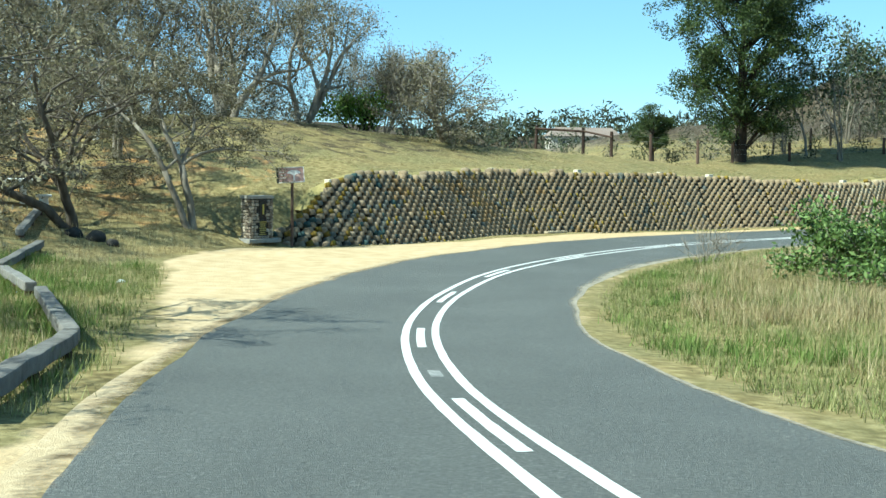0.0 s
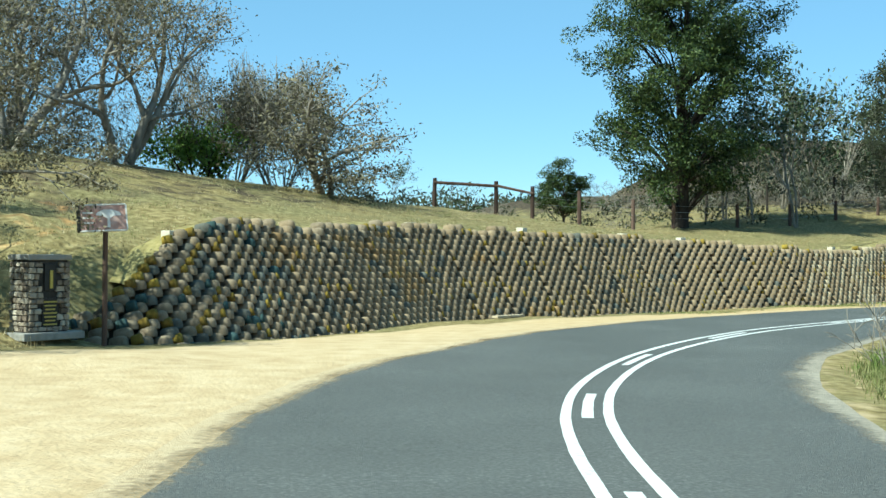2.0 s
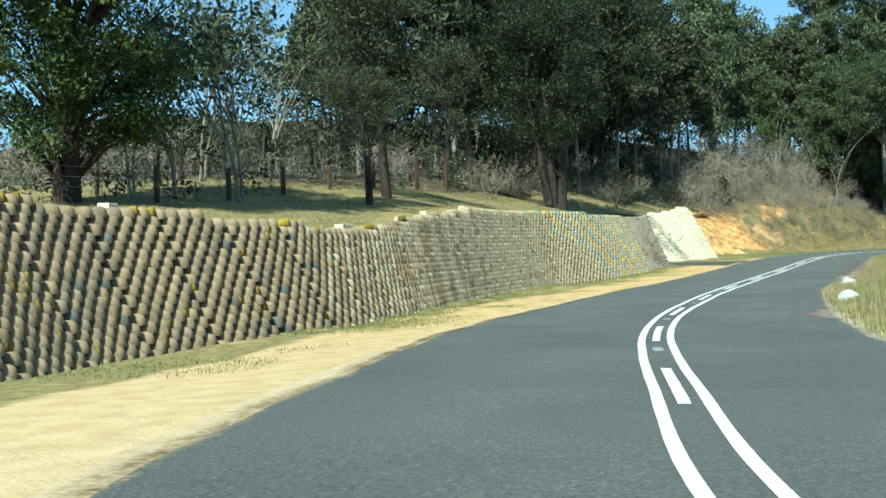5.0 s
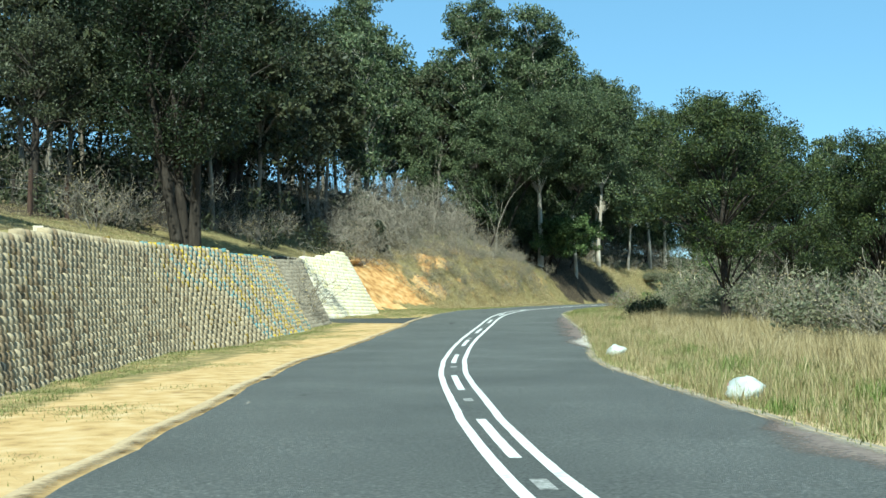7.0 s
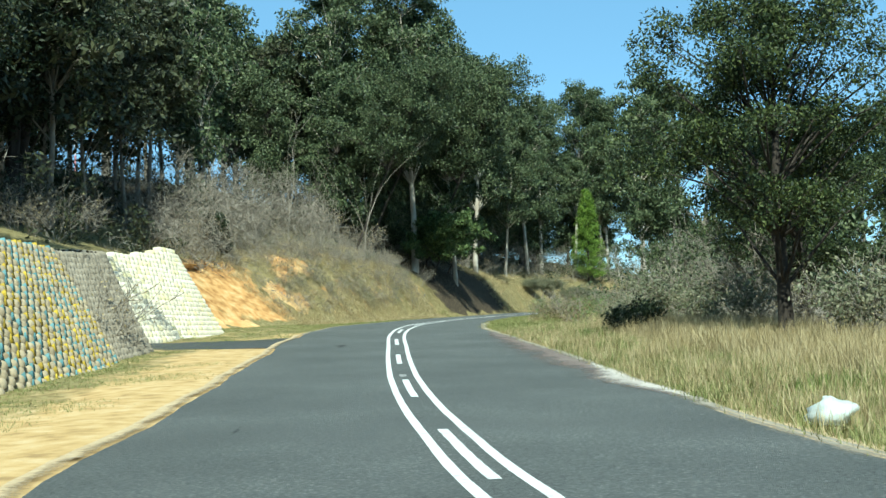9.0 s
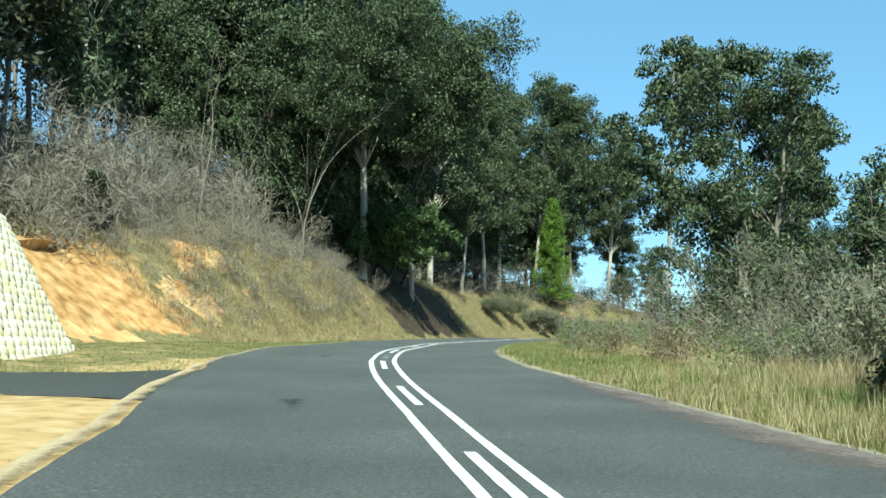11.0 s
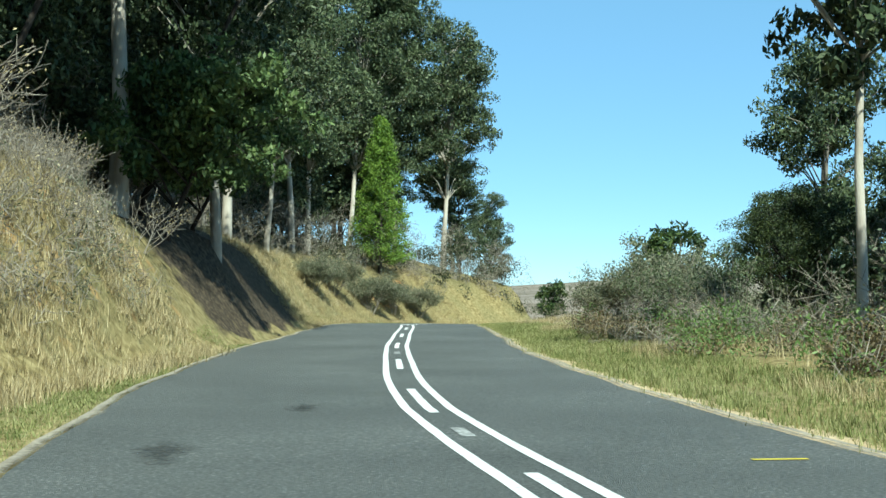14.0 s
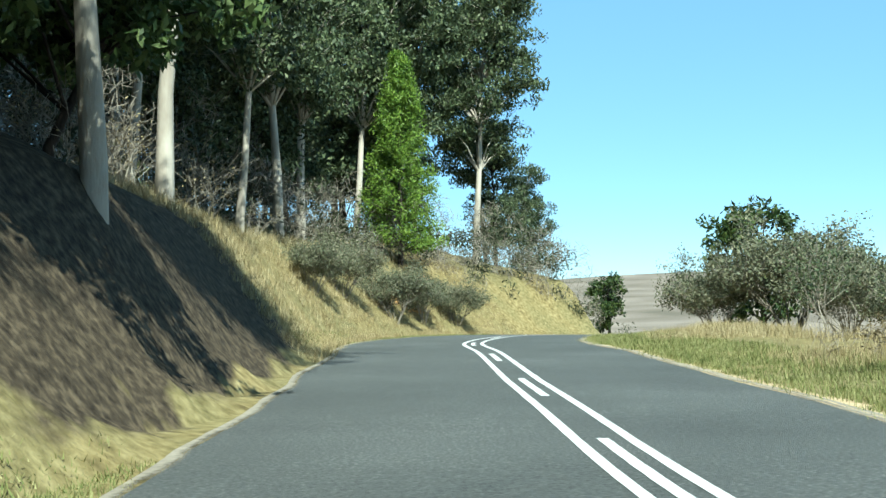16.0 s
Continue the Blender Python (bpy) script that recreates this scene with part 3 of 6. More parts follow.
def spill_material(name, colours):
    """Loose grains lying over the asphalt, thinning out towards the road's middle."""
    m = material(name, colours, 9, 14, 0.95, 0.5, 60, 0.4, 0.8)
    n, l = m.node_tree.nodes, m.node_tree.links
    at = n.new("ShaderNodeAttribute")
    at.attribute_name = "cover"
    geo = n.new("ShaderNodeNewGeometry")
    total = None
    for scale, gain in ((1.1, 0.9), (14.0, 0.7)):
        t = n.new("ShaderNodeTexNoise")
        t.inputs["Scale"].default_value, t.inputs["Detail"].default_value = scale, 10
        l.new(geo.outputs["Position"], t.inputs["Vector"])
        a = n.new("ShaderNodeMath")
        a.operation = "MULTIPLY_ADD"
        l.new(t.outputs[0], a.inputs[0])
        a.inputs[1].default_value = gain
        l.new(total or at.outputs["Fac"], a.inputs[2])
        total = a.outputs[0]
    r = n.new("ShaderNodeMapRange")
    r.inputs[1].default_value, r.inputs[2].default_value = 1.12, 1.6
    l.new(total, r.inputs[0])
    tr = n.new("ShaderNodeBsdfTransparent")
    ms = n.new("ShaderNodeMixShader")
    l.new(r.outputs[0], ms.inputs[0])
    l.new(tr.outputs[0], ms.inputs[1])
    l.new(n["Principled BSDF"].outputs[0], ms.inputs[2])
    l.new(ms.outputs[0], n["Material Output"].inputs[0])
    return m


M_SPILL = spill_material("sand_spill", [(0.34, 0.25, 0.14), (0.43, 0.33, 0.2), (0.5, 0.4, 0.26)])
M_DUST = spill_material("grey_dust_spill", [(0.18, 0.155, 0.12), (0.26, 0.23, 0.18), (0.36, 0.32, 0.25)])


def spill(s0, s1, outer, inner, mat, label, up=0.0155):
    """A ribbon from beyond the road's edge onto it."""
    cols = 4
    ob = strip("road_edge", s0, s1, outer, inner, up, mat, 0.5, cols=cols)
    at_ = ob.data.attributes.new("cover", "FLOAT", "POINT")
    n = len(ob.data.vertices)
    at_.data.foreach_set("value", (1 - (np.arange(n) % (cols + 1)) / cols * 1.15).astype(np.float32))
    tagged(ob, label, "road edge", "road edges", "structure")


M_REDSPILL = spill_material("red_gravel_spill", [(0.1, 0.078, 0.068), (0.165, 0.13, 0.115), (0.24, 0.2, 0.175)])
M_WASH = spill_material("pale_washed_gravel", [(0.3, 0.26, 0.22), (0.45, 0.41, 0.36), (0.55, 0.5, 0.45)])
M_TARSPILL = spill_material("tar_smears", [(0.024, 0.026, 0.025), (0.042, 0.045, 0.043), (0.07, 0.073, 0.07)])
def stain(s0, d0, length, width, mat, seed, label, up=0.0145):
    """A ragged patch lying on the road."""
    c = []
    for i in range(40):
        q = 2 * math.pi * i / 40
        r = 1 + 0.5 * noise.noise((math.cos(q) * 1.6 + seed, math.sin(q) * 1.6, seed)) + 0.3 * noise.noise((math.cos(q) * 4 + seed, math.sin(q) * 4, seed))
        c.append(on_road(s0 + math.cos(q) * length / 2 * r, d0 + math.sin(q) * width / 2 * r, up))
    v = [on_road(s0, d0, up)] + c
    ob = mesh_object("road_patch", v, [(0, 1 + i, 1 + (i + 1) % 40) for i in range(40)], mat)
    at_ = ob.data.attributes.new("cover", "FLOAT", "POINT")
    at_.data.foreach_set("value", np.r_[0.6, np.full(40, -0.2)].astype(np.float32))
    tagged(ob, label, "road patch", "", "structure")


stain(79.5, -2.6, 1.6, 0.7, M_TARSPILL, 1.0, "dark tar repair patch on the asphalt")
stain(95.0, -2.5, 3.0, 0.35, M_TARSPILL, 2.0, "dark tar repair patch on the asphalt")
stain(118.0, -1.8, 5.0, 0.9, M_TARSPILL, 3.0, "dark tar repair patch on the asphalt")
stain(133.5, -1.6, 5.5, 1.0, M_TARSPILL, 4.0, "dark tar repair patch on the asphalt")
stain(156.0, -1.5, 5.0, 1.1, M_TARSPILL, 5.0, "dark tar repair patch on the asphalt")
stain(142.0, -2.2, 5.0, 1.0, M_TARSPILL, 6.0, "dark tar repair patch on the asphalt")
stain(66.5, 2.7, 1.2, 0.18, M_TARSPILL, 7.5, "dark tar repair patch on the asphalt")
stain(152.0, -2.7, 5.0, 1.0, M_TARSPILL, 7.0, "dark tar repair patch on the asphalt")
stain(78.0, -3.3, 1.4, 0.16, M_WASH, 14.0, "white scuff mark on the asphalt", 0.017)


spill(98, 126, lambda s: right_edge(s) + 0.1, lambda s: right_edge(s) - 0.1 - 1.5 * math.sin(math.pi * (s - 98) / 28) ** 0.6, M_REDSPILL, "reddish gravel shoulder worn into the road's edge", 0.0142)
spill(68.5, 75, lambda s: right_edge(s) + 0.1, lambda s: right_edge(s) - 0.1 - 1.2 * math.sin(math.pi * (s - 68.5) / 6.5), M_REDSPILL, "reddish gravel shoulder worn into the road's edge", 0.0142)
spill(98, 107, lambda s: right_edge(s) + 0.15, lambda s: right_edge(s) - 0.05 - 0.75 * math.sin(math.pi * (s - 98) / 9), M_WASH, "pale washed-out gravel at the road's edge", 0.017)
spill(-40, 62, lambda s: left_edge(s) - 0.35, lambda s: left_edge(s) + np.interp(s, [-40, 10, 20, 30, 45, 62], [0.25, 0.25, 0.28, 0.5, 0.4, 0.28]), M_SPILL, "pale sand spilt over the road's edge")
spill(62, 128, lambda s: left_edge(s) - 0.3, lambda s: left_edge(s) + 0.14, M_SPILL, "pale sand spilt over the road's edge")
spill(128, 226, lambda s: left_edge(s) - 0.14, lambda s: left_edge(s) + 0.15, M_DUST, "dusty gravel along the road's edge")
spill(-40, 58, lambda s: right_edge(s) + 0.04, lambda s: right_edge(s) - np.interp(s, [-40, 20, 28, 36, 44, 58], [0.1, 0.12, 0.35, 0.8, 0.7, 0.35]), M_DUST, "dusty gravel along the road's edge")
spill(58, 226, lambda s: right_edge(s) + 0.22, lambda s: right_edge(s) - 0.3, M_DUST, "dusty gravel along the road's edge")

# ---- retaining walls of rounded concrete blocks ----
def polyline(pts, step):
    p = np.array(pts, float)
    k = np.r_[0, np.cumsum(np.linalg.norm(np.diff(p[:, :2], axis=0), axis=1))]
    s_, out = smooth_line(p, k, step)
    t_ = np.gradient(out[:, :2], axis=0)
    t_ /= np.linalg.norm(t_, axis=1)[:, None]
    return s_, out, np.stack([t_[:, 1], -t_[:, 0]], 1)


def block_mesh(name, r, h, mat, seg=6):
    """One block: a half-round cup standing proud of the backing, domed at its top, seated on the one below."""
    rings = ((-0.03, 0.92), (h * 0.15, 1.0), (h * 0.5, 0.99), (h * 0.8, 0.86), (h * 0.98, 0.58), (h * 1.05, 0.22))
    v, f_ = [], []
    for z, k in rings:
        v += [(-r * k, -0.14, z)] + [(-math.cos(math.pi * i / seg) * r * k, math.sin(math.pi * i / seg) * r * k * 1.4, z) for i in range(seg + 1)] + [(r * k, -0.14, z)]
    n = seg + 3
    for k in range(len(rings) - 1):
        for i in range(n - 1):
            f_.append((k * n + i, k * n + i + 1, (k + 1) * n + i + 1, (k + 1) * n + i))
    f_.append(tuple((len(rings) - 1) * n + i for i in range(n)))
    me_ = bpy.data.meshes.new(name)
    me_.from_pydata(v, [], f_)
    me_.materials.append(mat)
    me_.polygons.foreach_set("use_smooth", [True] * len(f_))
    return me_, np.array(v), f_


def block_wall(name, label, top, foot, pitch, rise, mats, choose, seed, keep=None, end_cut=0.0, wide=(), pocket=None):
    """A battered wall in staggered courses. top: x, y, z; foot: for the same points, batter and height of the foot. keep: the stretch whose blocks are parts. pocket: names the paint inside the pocket beside a block, if any."""
    rng = random.Random(seed)
    s_, T_, N_ = polyline(top, 0.1)
    key = np.r_[0, np.cumsum(np.linalg.norm(np.diff(np.array(top)[:, :2], axis=0), axis=1))]
    bat, fz = np.interp(s_, key, [q[0] for q in foot]), np.interp(s_, key, [q[1] for q in foot])
    root = thing(name, label, "retaining wall", kind="structure")
    # a near-black sheet behind the blocks, seen as dark gaps between them
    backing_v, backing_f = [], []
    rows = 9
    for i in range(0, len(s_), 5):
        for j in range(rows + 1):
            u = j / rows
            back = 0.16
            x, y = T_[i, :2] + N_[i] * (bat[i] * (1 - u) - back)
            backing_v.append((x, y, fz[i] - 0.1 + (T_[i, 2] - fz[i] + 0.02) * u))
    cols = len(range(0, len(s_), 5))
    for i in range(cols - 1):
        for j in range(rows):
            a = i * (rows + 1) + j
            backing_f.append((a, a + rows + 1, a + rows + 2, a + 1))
    mesh_object("backing", backing_v, backing_f, M_DARK_BACKING, root)
    protos = {m: block_mesh("block", pitch * 0.36, rise * 1.22, m) for m in set(mats.values())}
    joined = {}
    made = 0
    nrows = int((max(T_[:, 2] - fz)) / rise) + 1
    for j in range(nrows):
        a = 0.0
        while a < s_[-1] - end_cut * (j * rise):
            # each course steps along by half a block
            a_row = a
            wide_ = next((k for lo, hi, k in wide if lo <= a < hi), 1.0)
            a = a_row + 0.5 * (j % 2) * pitch * wide_
            if a >= s_[-1]:
                break
            i = min(int(a / 0.1), len(s_) - 1)
            z = fz[i] - 0.08 + j * rise
            hgt = T_[i, 2] - fz[i]
            u = (z - fz[i]) / max(hgt, 0.05)
            if u < 0.985 + 0.03 * rng.random():
                x, y = T_[i, :2] + N_[i] * (bat[i] * (1 - u) - 0.06 + rng.uniform(-0.008, 0.008))
                yaw = math.atan2(N_[i, 1], N_[i, 0]) - math.pi / 2 + rng.uniform(-0.05, 0.05)
                m = Matrix.Translation((x, y, z + rng.uniform(-0.006, 0.006))) @ Euler((math.atan2(bat[i], max(hgt, 0.5)) * 0.3 + rng.uniform(-0.03, 0.03), rng.uniform(-0.035, 0.035), yaw)).to_matrix().to_4x4() @ Matrix.Diagonal((rng.uniform(0.97, 1.04) * wide_, 1.0, rng.uniform(0.97, 1.04), 1))
                kind_ = choose(a, u, rng)
                mat = mats[kind_]
                if keep and keep[0] <= a <= keep[1] and made < 300 and j % keep[2] == keep[3]:
                    ob = new("block", protos[mat][0])
                    ob.parent = root
                    ob.matrix_basis = m
                    made += 1
                else:
                    vv, ff = joined.setdefault(mat, ([], []))
                    base = len(vv)
                    mm = np.array(m)
                    vv.extend((protos[mat][1] @ mm[:3, :3].T + mm[:3, 3]).tolist())
                    ff.extend(tuple(base + q for q in f_) for f_ in protos[mat][2])
                paint = pocket(a, j, u, rng) if pocket else None
                if paint:
                    # the painted lining of the hollow, set back between two blocks
                    vv, ff = joined.setdefault(mats[paint], ([], []))
                    base = len(vv)
                    w_, h_ = pitch * wide_ * 0.12, rise * rng.uniform(0.95, 1.15)
                    c_, out_ = pitch * wide_ * 0.5, pitch * wide_ * 0.36
                    mm = np.array(m)
                    lo_, hi_ = rise * 0.2, rise * 0.2 + h_
                    pts_ = np.array([(c_ - w_, out_, lo_), (c_ + w_, out_, lo_), (c_ + w_, out_ - 0.02, hi_), (c_, out_ - 0.02, hi_ + 0.03), (c_ - w_, out_ - 0.02, hi_), (c_ - w_, -0.1, lo_), (c_ + w_, -0.1, lo_), (c_ + w_, -0.1, hi_), (c_, -0.1, hi_ + 0.03), (c_ - w_, -0.1, hi_)])
                    vv.extend((pts_ @ mm[:3, :3].T + mm[:3, 3]).tolist())
                    ff.extend(tuple(base + q for q in f_) for f_ in ((0, 1, 2, 3, 4), (5, 6, 1, 0), (6, 7, 2, 1), (7, 8, 3, 2), (8, 9, 4, 3), (9, 5, 0, 4)))
            a = a_row + pitch * wide_
    for mat, (vv, ff) in joined.items():
        ob = mesh_object("blocks", vv, ff, mat, root, smooth=True)
        tagged(ob, kind="stuff")
    return root


WALL_FOOT = [(0.3, -0.5), (1.3, -0.5), (1.5, -0.52), (1.6, -0.55), (1.6, -0.62), (1.6, -0.64), (1.5, -0.64), (1.3, -0.62), (1.2, -0.62), (1.2, -0.66), (1.25, -0.66), (1.3, -0.62), (1.6, -0.45), (1.75, -0.4)]


def wall_tint(a, u, rng):
    """Where the darker and the newer blocks lie along the wall; each column keeps much the same cast."""
    q = rng.random()
    n1 = noise.noise((a * 0.3, u * 2.0, 1.0))
    col = random.Random(int((a - 2.9 * u) / 0.42)).random()
    # dark blocks at the start carry part of the thorn tree's shade
    if a < 6.0:
        return "teal" if q < 0.2 else "deep" if q < 0.25 else "old"
    if a > 80.2 + 1.0 * (1 - u):
        return "lean"
    if a > 69.5 + 3.4 * (1 - u):
        return "new"
    fresh = min(max((a - 24) / 38, 0), 1)
    if 0.6 * col + 0.4 * q < 0.12 + 0.72 * fresh:
        return "new" if a > 34 else "grey"
    if n1 > 0.28 and q < 0.5 and a < 46:
        return "rust"
    return "teal" if q < 0.07 - 0.05 * fresh else "old" if col + 0.4 * q < 0.55 - 0.3 * fresh else "grey"


def wall_pocket(a, j, u, rng):
    """The painted hollows: yellow and dark teal at the wall's start, rows of yellow and sea-blue near its end."""
    q = rng.random()
    if a < 6.0:
        return "gold" if q < 0.3 else "deep" if q < 0.42 else None
    if a > 80.2 + 1.0 * (1 - u):
        return None
    if a > 69.0 + 3.4 * (1 - u) or (a > 64 and u > 0.55):
        k = (int(a / 0.462) * 2 + j) // 2 % 5
        if q < 0.06:
            return None
        return "yellow" if k in (0, 1) else "sea" if k in (2, 3) else "yellow" if q < 0.5 else "sea"
    return "gold" if q < 0.12 else None


block_wall("retaining_wall", "long curved battered wall of rounded concrete planter blocks beside the road", WALL_TOP, WALL_FOOT, 0.42, 0.155,
           {"grey": M_BLOCK_REST, "old": M_BLOCK, "yellow": M_BLOCK_YELLOW, "teal": M_BLOCK_TEAL_SHADED, "new": M_BLOCK_NEW, "sea": M_BLOCK_BLUE, "lean": M_LEAN, "rust": M_BLOCK_RUST, "gold": M_BLOCK_GOLD, "deep": M_BLOCK_DEEP}, wall_tint, 3,
           keep=(2, 20, 2, 0), wide=((66, 99, 1.1),), pocket=wall_pocket)
# its rough end, smeared with mortar, turning into the hillside
END_TOP = [(56.3, 91.6, 2.72), (58.5, 92.6, 2.78), (60.1, 93.35, 2.86), (60.65, 93.75, 2.9), (60.9, 94.7, 2.95), (60.8, 97.5, 3.1)]
block_wall("retaining_wall_end", "rough mortar-smeared end of the block wall turning into the hillside", END_TOP,
           [(1.75, -0.4), (1.7, -0.35), (1.55, -0.28), (1.2, -0.2), (0.8, -0.1), (0.6, 0.1)], 0.26, 0.16, {"m": M_LEAN}, lambda a, u, r: "m", 5)
WHITE_TOP = [(62.6, 96.3, 2.9), (65.5, 97.7, 3.05), (69.4, 99.45, 3.28), (73.0, 101.1, 3.48), (73.8, 101.4, 3.1), (76.1, 101.6, 0.1)]
block_wall("pale_retaining_wall", "newer cream-white battered block wall set back beside the clay cut", WHITE_TOP,
           [(2.0, 0.1), (2.1, 0.08), (2.15, 0.02), (2.1, -0.02), (1.8, -0.04), (0.8, -0.05)], 0.46, 0.19, {"w": M_BLOCK_WHITE, "y": M_BLOCK_CREAM}, lambda a, u, r: "y" if r.random() < 0.18 else "w", 6, keep=(0, 20, 2, 0))
_s, _T, _N = polyline(WALL_TOP, 0.1)
cv, cf = [], []
for i in range(20, len(_s), 6):
    for off, dz in ((0.02, -0.06), (-0.3, 0.0), (-0.8, 0.02), (-1.5, 0.05)):
        q = _T[i, :2] + _N[i] * off
        zz = _T[i, 2] + dz if off > -0.9 else ground_at(q[0], q[1]) + 0.01
        cv.append((q[0], q[1], zz + 0.03 * noise.noise((q[0], q[1], 0))))
for i in range(len(cv) // 4 - 1):
    for j in range(3):
        a = i * 4 + j
        cf.append((a, a + 1, a + 5, a + 4))
tagged(mesh_object("crest_turf", cv, cf, M_TURF, smooth=True), "dry turf along the crest of the block wall", "turf", kind="structure")
# pale loose blocks left lying on the wall's crest
for a in (3.4, 7.6, 13.8, 19.3, 25.1, 28.4, 38.0, 45.0, 49.0, 55.0):
    i = int(a / 0.1)
    q = _T[i, :2] - _N[i] * 0.25
    cap_ = thing("loose_block", "pale concrete block lying on the wall's crest", "concrete block", (q[0], q[1], _T[i, 2] + 0.06), math.degrees(math.atan2(_N[i, 0], -_N[i, 1])) + (a * 37 % 20), "loose blocks")
    part("block", box_bm(0.34, 0.24, 0.17, (0, 0, 0.06), 0.02), M_BLOCK_WHITE, cap_)

# tarred drive that leaves the road between the two walls
DRIVE = [((62.9, 88.6), (70.2, 92.55)), ((62.5, 90.2), (66.8, 92.7)), ((62.35, 91.7), (65.3, 93.4)), ((62.3, 93.3), (64.6, 94.7)), ((61.9, 94.6), (63.4, 95.4))]
dv, df = [], []
for i in range(17):
    k, w_ = min(i // 4, 3), i / 4 - min(i // 4, 3)
    a_ = [(Vector(DRIVE[k][e]).lerp(Vector(DRIVE[k + 1][e]), w_)) for e in (0, 1)]
    for c in range(9):
        q = a_[0].lerp(a_[1], c / 8)
        if c in (0, 8):
            q += (a_[1] - a_[0]).normalized() * 0.12 * noise.noise((i * 0.9, c, 3.0))
        dv.append((q.x, q.y, ground_at(q.x, q.y) + (0.006 if c in (0, 8) else 0.028)))
for i in range(16):
    for c in range(8):
        df.append((i * 9 + c, i * 9 + c + 1, (i + 1) * 9 + c + 1, (i + 1) * 9 + c))
tagged(mesh_object("driveway", dv, df, M_TAR, smooth=True), "dark tarred drive leading off the road between the block walls", "driveway", kind="structure")

# bare clay patches: distance, metres off the middle line, length, breadth
SCARS = [(222.0, -7.2, 3.0, 1.1), (227.0, -8.6, 2.4, 1.2), (159.0, -9.95, 3.0, 1.6), (152.0, -9.7, 2.6, 1.8), (149.0, -7.95, 3.0, 1.3), (148.0, -8.8, 2.6, 1.6), (153.5, -9.09, 2.2, 1.4), (150.5, -9.24, 1.8, 1.2)]

# ---- the raw clay face beside the pale wall ----
def clay_face(s0, s1, seed, label):
    rows, cv, cf = 22, [], []
    ss = np.arange(s0, s1, 0.16)
    for s in ss:
        F, G, zt = (np.interp(s, BANK[:, 0], BANK[:, c]) for c in (1, 2, 4))
        fade = min(1, (s - s0) / 1.2, (s1 - s) / 2.5)
        for k in range(rows + 1):
            u = k / rows
            lean = 0.8 * min(u / 0.42, 1) ** 1.2 + 0.2 * max(0, (u - 0.42) / 0.58) - 0.16 * max(0, (u - 0.84) / 0.16)
            n_ = noise.noise((s * 0.7, u * 2.5, seed)) * 0.5 + noise.noise((s * 2.2, u * 5, seed)) * 0.26 + noise.noise((s * 6, u * 11, seed)) * 0.12
            # a deep crack down the face
            n_ -= 0.7 * math.exp(-(((s - s0 - 1.9) / 0.2) ** 2)) * (u > 0.3)
            dl = F - 0.45 + (G - F + 0.35) * lean - n_ * fade + (1 - fade) * 0.7
            q = on_road(s, -dl, -0.06 + (zt + 0.02 + 0.15 * noise.noise((s * 0.8, 0, seed))) * u)
            cv.append(tuple(q))
        q = on_road(s, -(G + 0.9), zt + 0.1)
        cv.append(tuple(q))
    w = rows + 2
    for i in range(len(ss) - 1):
        for k in range(w - 1):
            a = i * w + k
            cf.append((a, a + 1, a + w + 1, a + w))
    tagged(mesh_object("clay_face", cv, cf, M_ORANGE), label, "clay bank", kind="structure")


clay_face(134.5, 144.5, 2.0, "raw eroded orange clay face of the cut bank")


def clay_scar(s0, d0, length, high, seed):
    """A torn patch where bare clay stands out of the grassy bank."""
    nu, nv, cv, cf = 16, 12, [], []
    for i in range(nu + 1):
        for k in range(nv + 1):
            u, v = 2 * i / nu - 1, 2 * k / nv - 1
            r = u * u + v * v + 0.5 * noise.noise((u * 2, v * 2, seed))
            q = on_road(s0 + u * length / 2 + 0.15 * noise.noise((u * 3, v * 3, seed + 5)), d0 + v * high / 2)
            lift = 0.2 * (0.75 - r) + 0.16 * noise.noise((u * 4, v * 4, seed)) + 0.07 * noise.noise((u * 11, v * 11, seed))
            cv.append((q[0], q[1], ground_at(q[0], q[1]) + max(lift, -0.25)))
    for i in range(nu):
        for k in range(nv):
            a = i * (nv + 1) + k
            cf.append((a, a + nv + 1, a + nv + 2, a + 1))
    tagged(mesh_object("clay_scar", cv, cf, M_ORANGE), "bare orange clay scar torn in the grassy bank", "clay bank", "clay scars", "structure")


for k, (s0, d0, ln, hg) in enumerate(SCARS):
    clay_scar(s0, d0, ln, hg, 3.0 + k * 1.7)
clay_face(240.6, 244.6, 5.0, "yellow clay cut where the bank ends")

# ---- trees ----
def tube(v, f_, pts, radii, n=6):
    base = len(v)
    prev = None
    for k, (p, r) in enumerate(zip(pts, radii)):
        d = (pts[min(k + 1, len(pts) - 1)] - pts[max(k - 1, 0)]).normalized()
        u = d.orthogonal().normalized() if prev is None else (prev - d * prev.dot(d)).normalized()
        prev = u
        w = d.cross(u)
        for i in range(n):
            q = 2 * math.pi * i / n
            c = p + (u * math.cos(q) + w * math.sin(q)) * r
            v.append((c.x, c.y, c.z))
    for k in range(len(pts) - 1):
        for i in range(n):
            a, b = base + k * n + i, base + k * n + (i + 1) % n
            f_.append((a, b, b + n, a + n))
    f_.append(tuple(base + (len(pts) - 1) * n + i for i in range(n)))


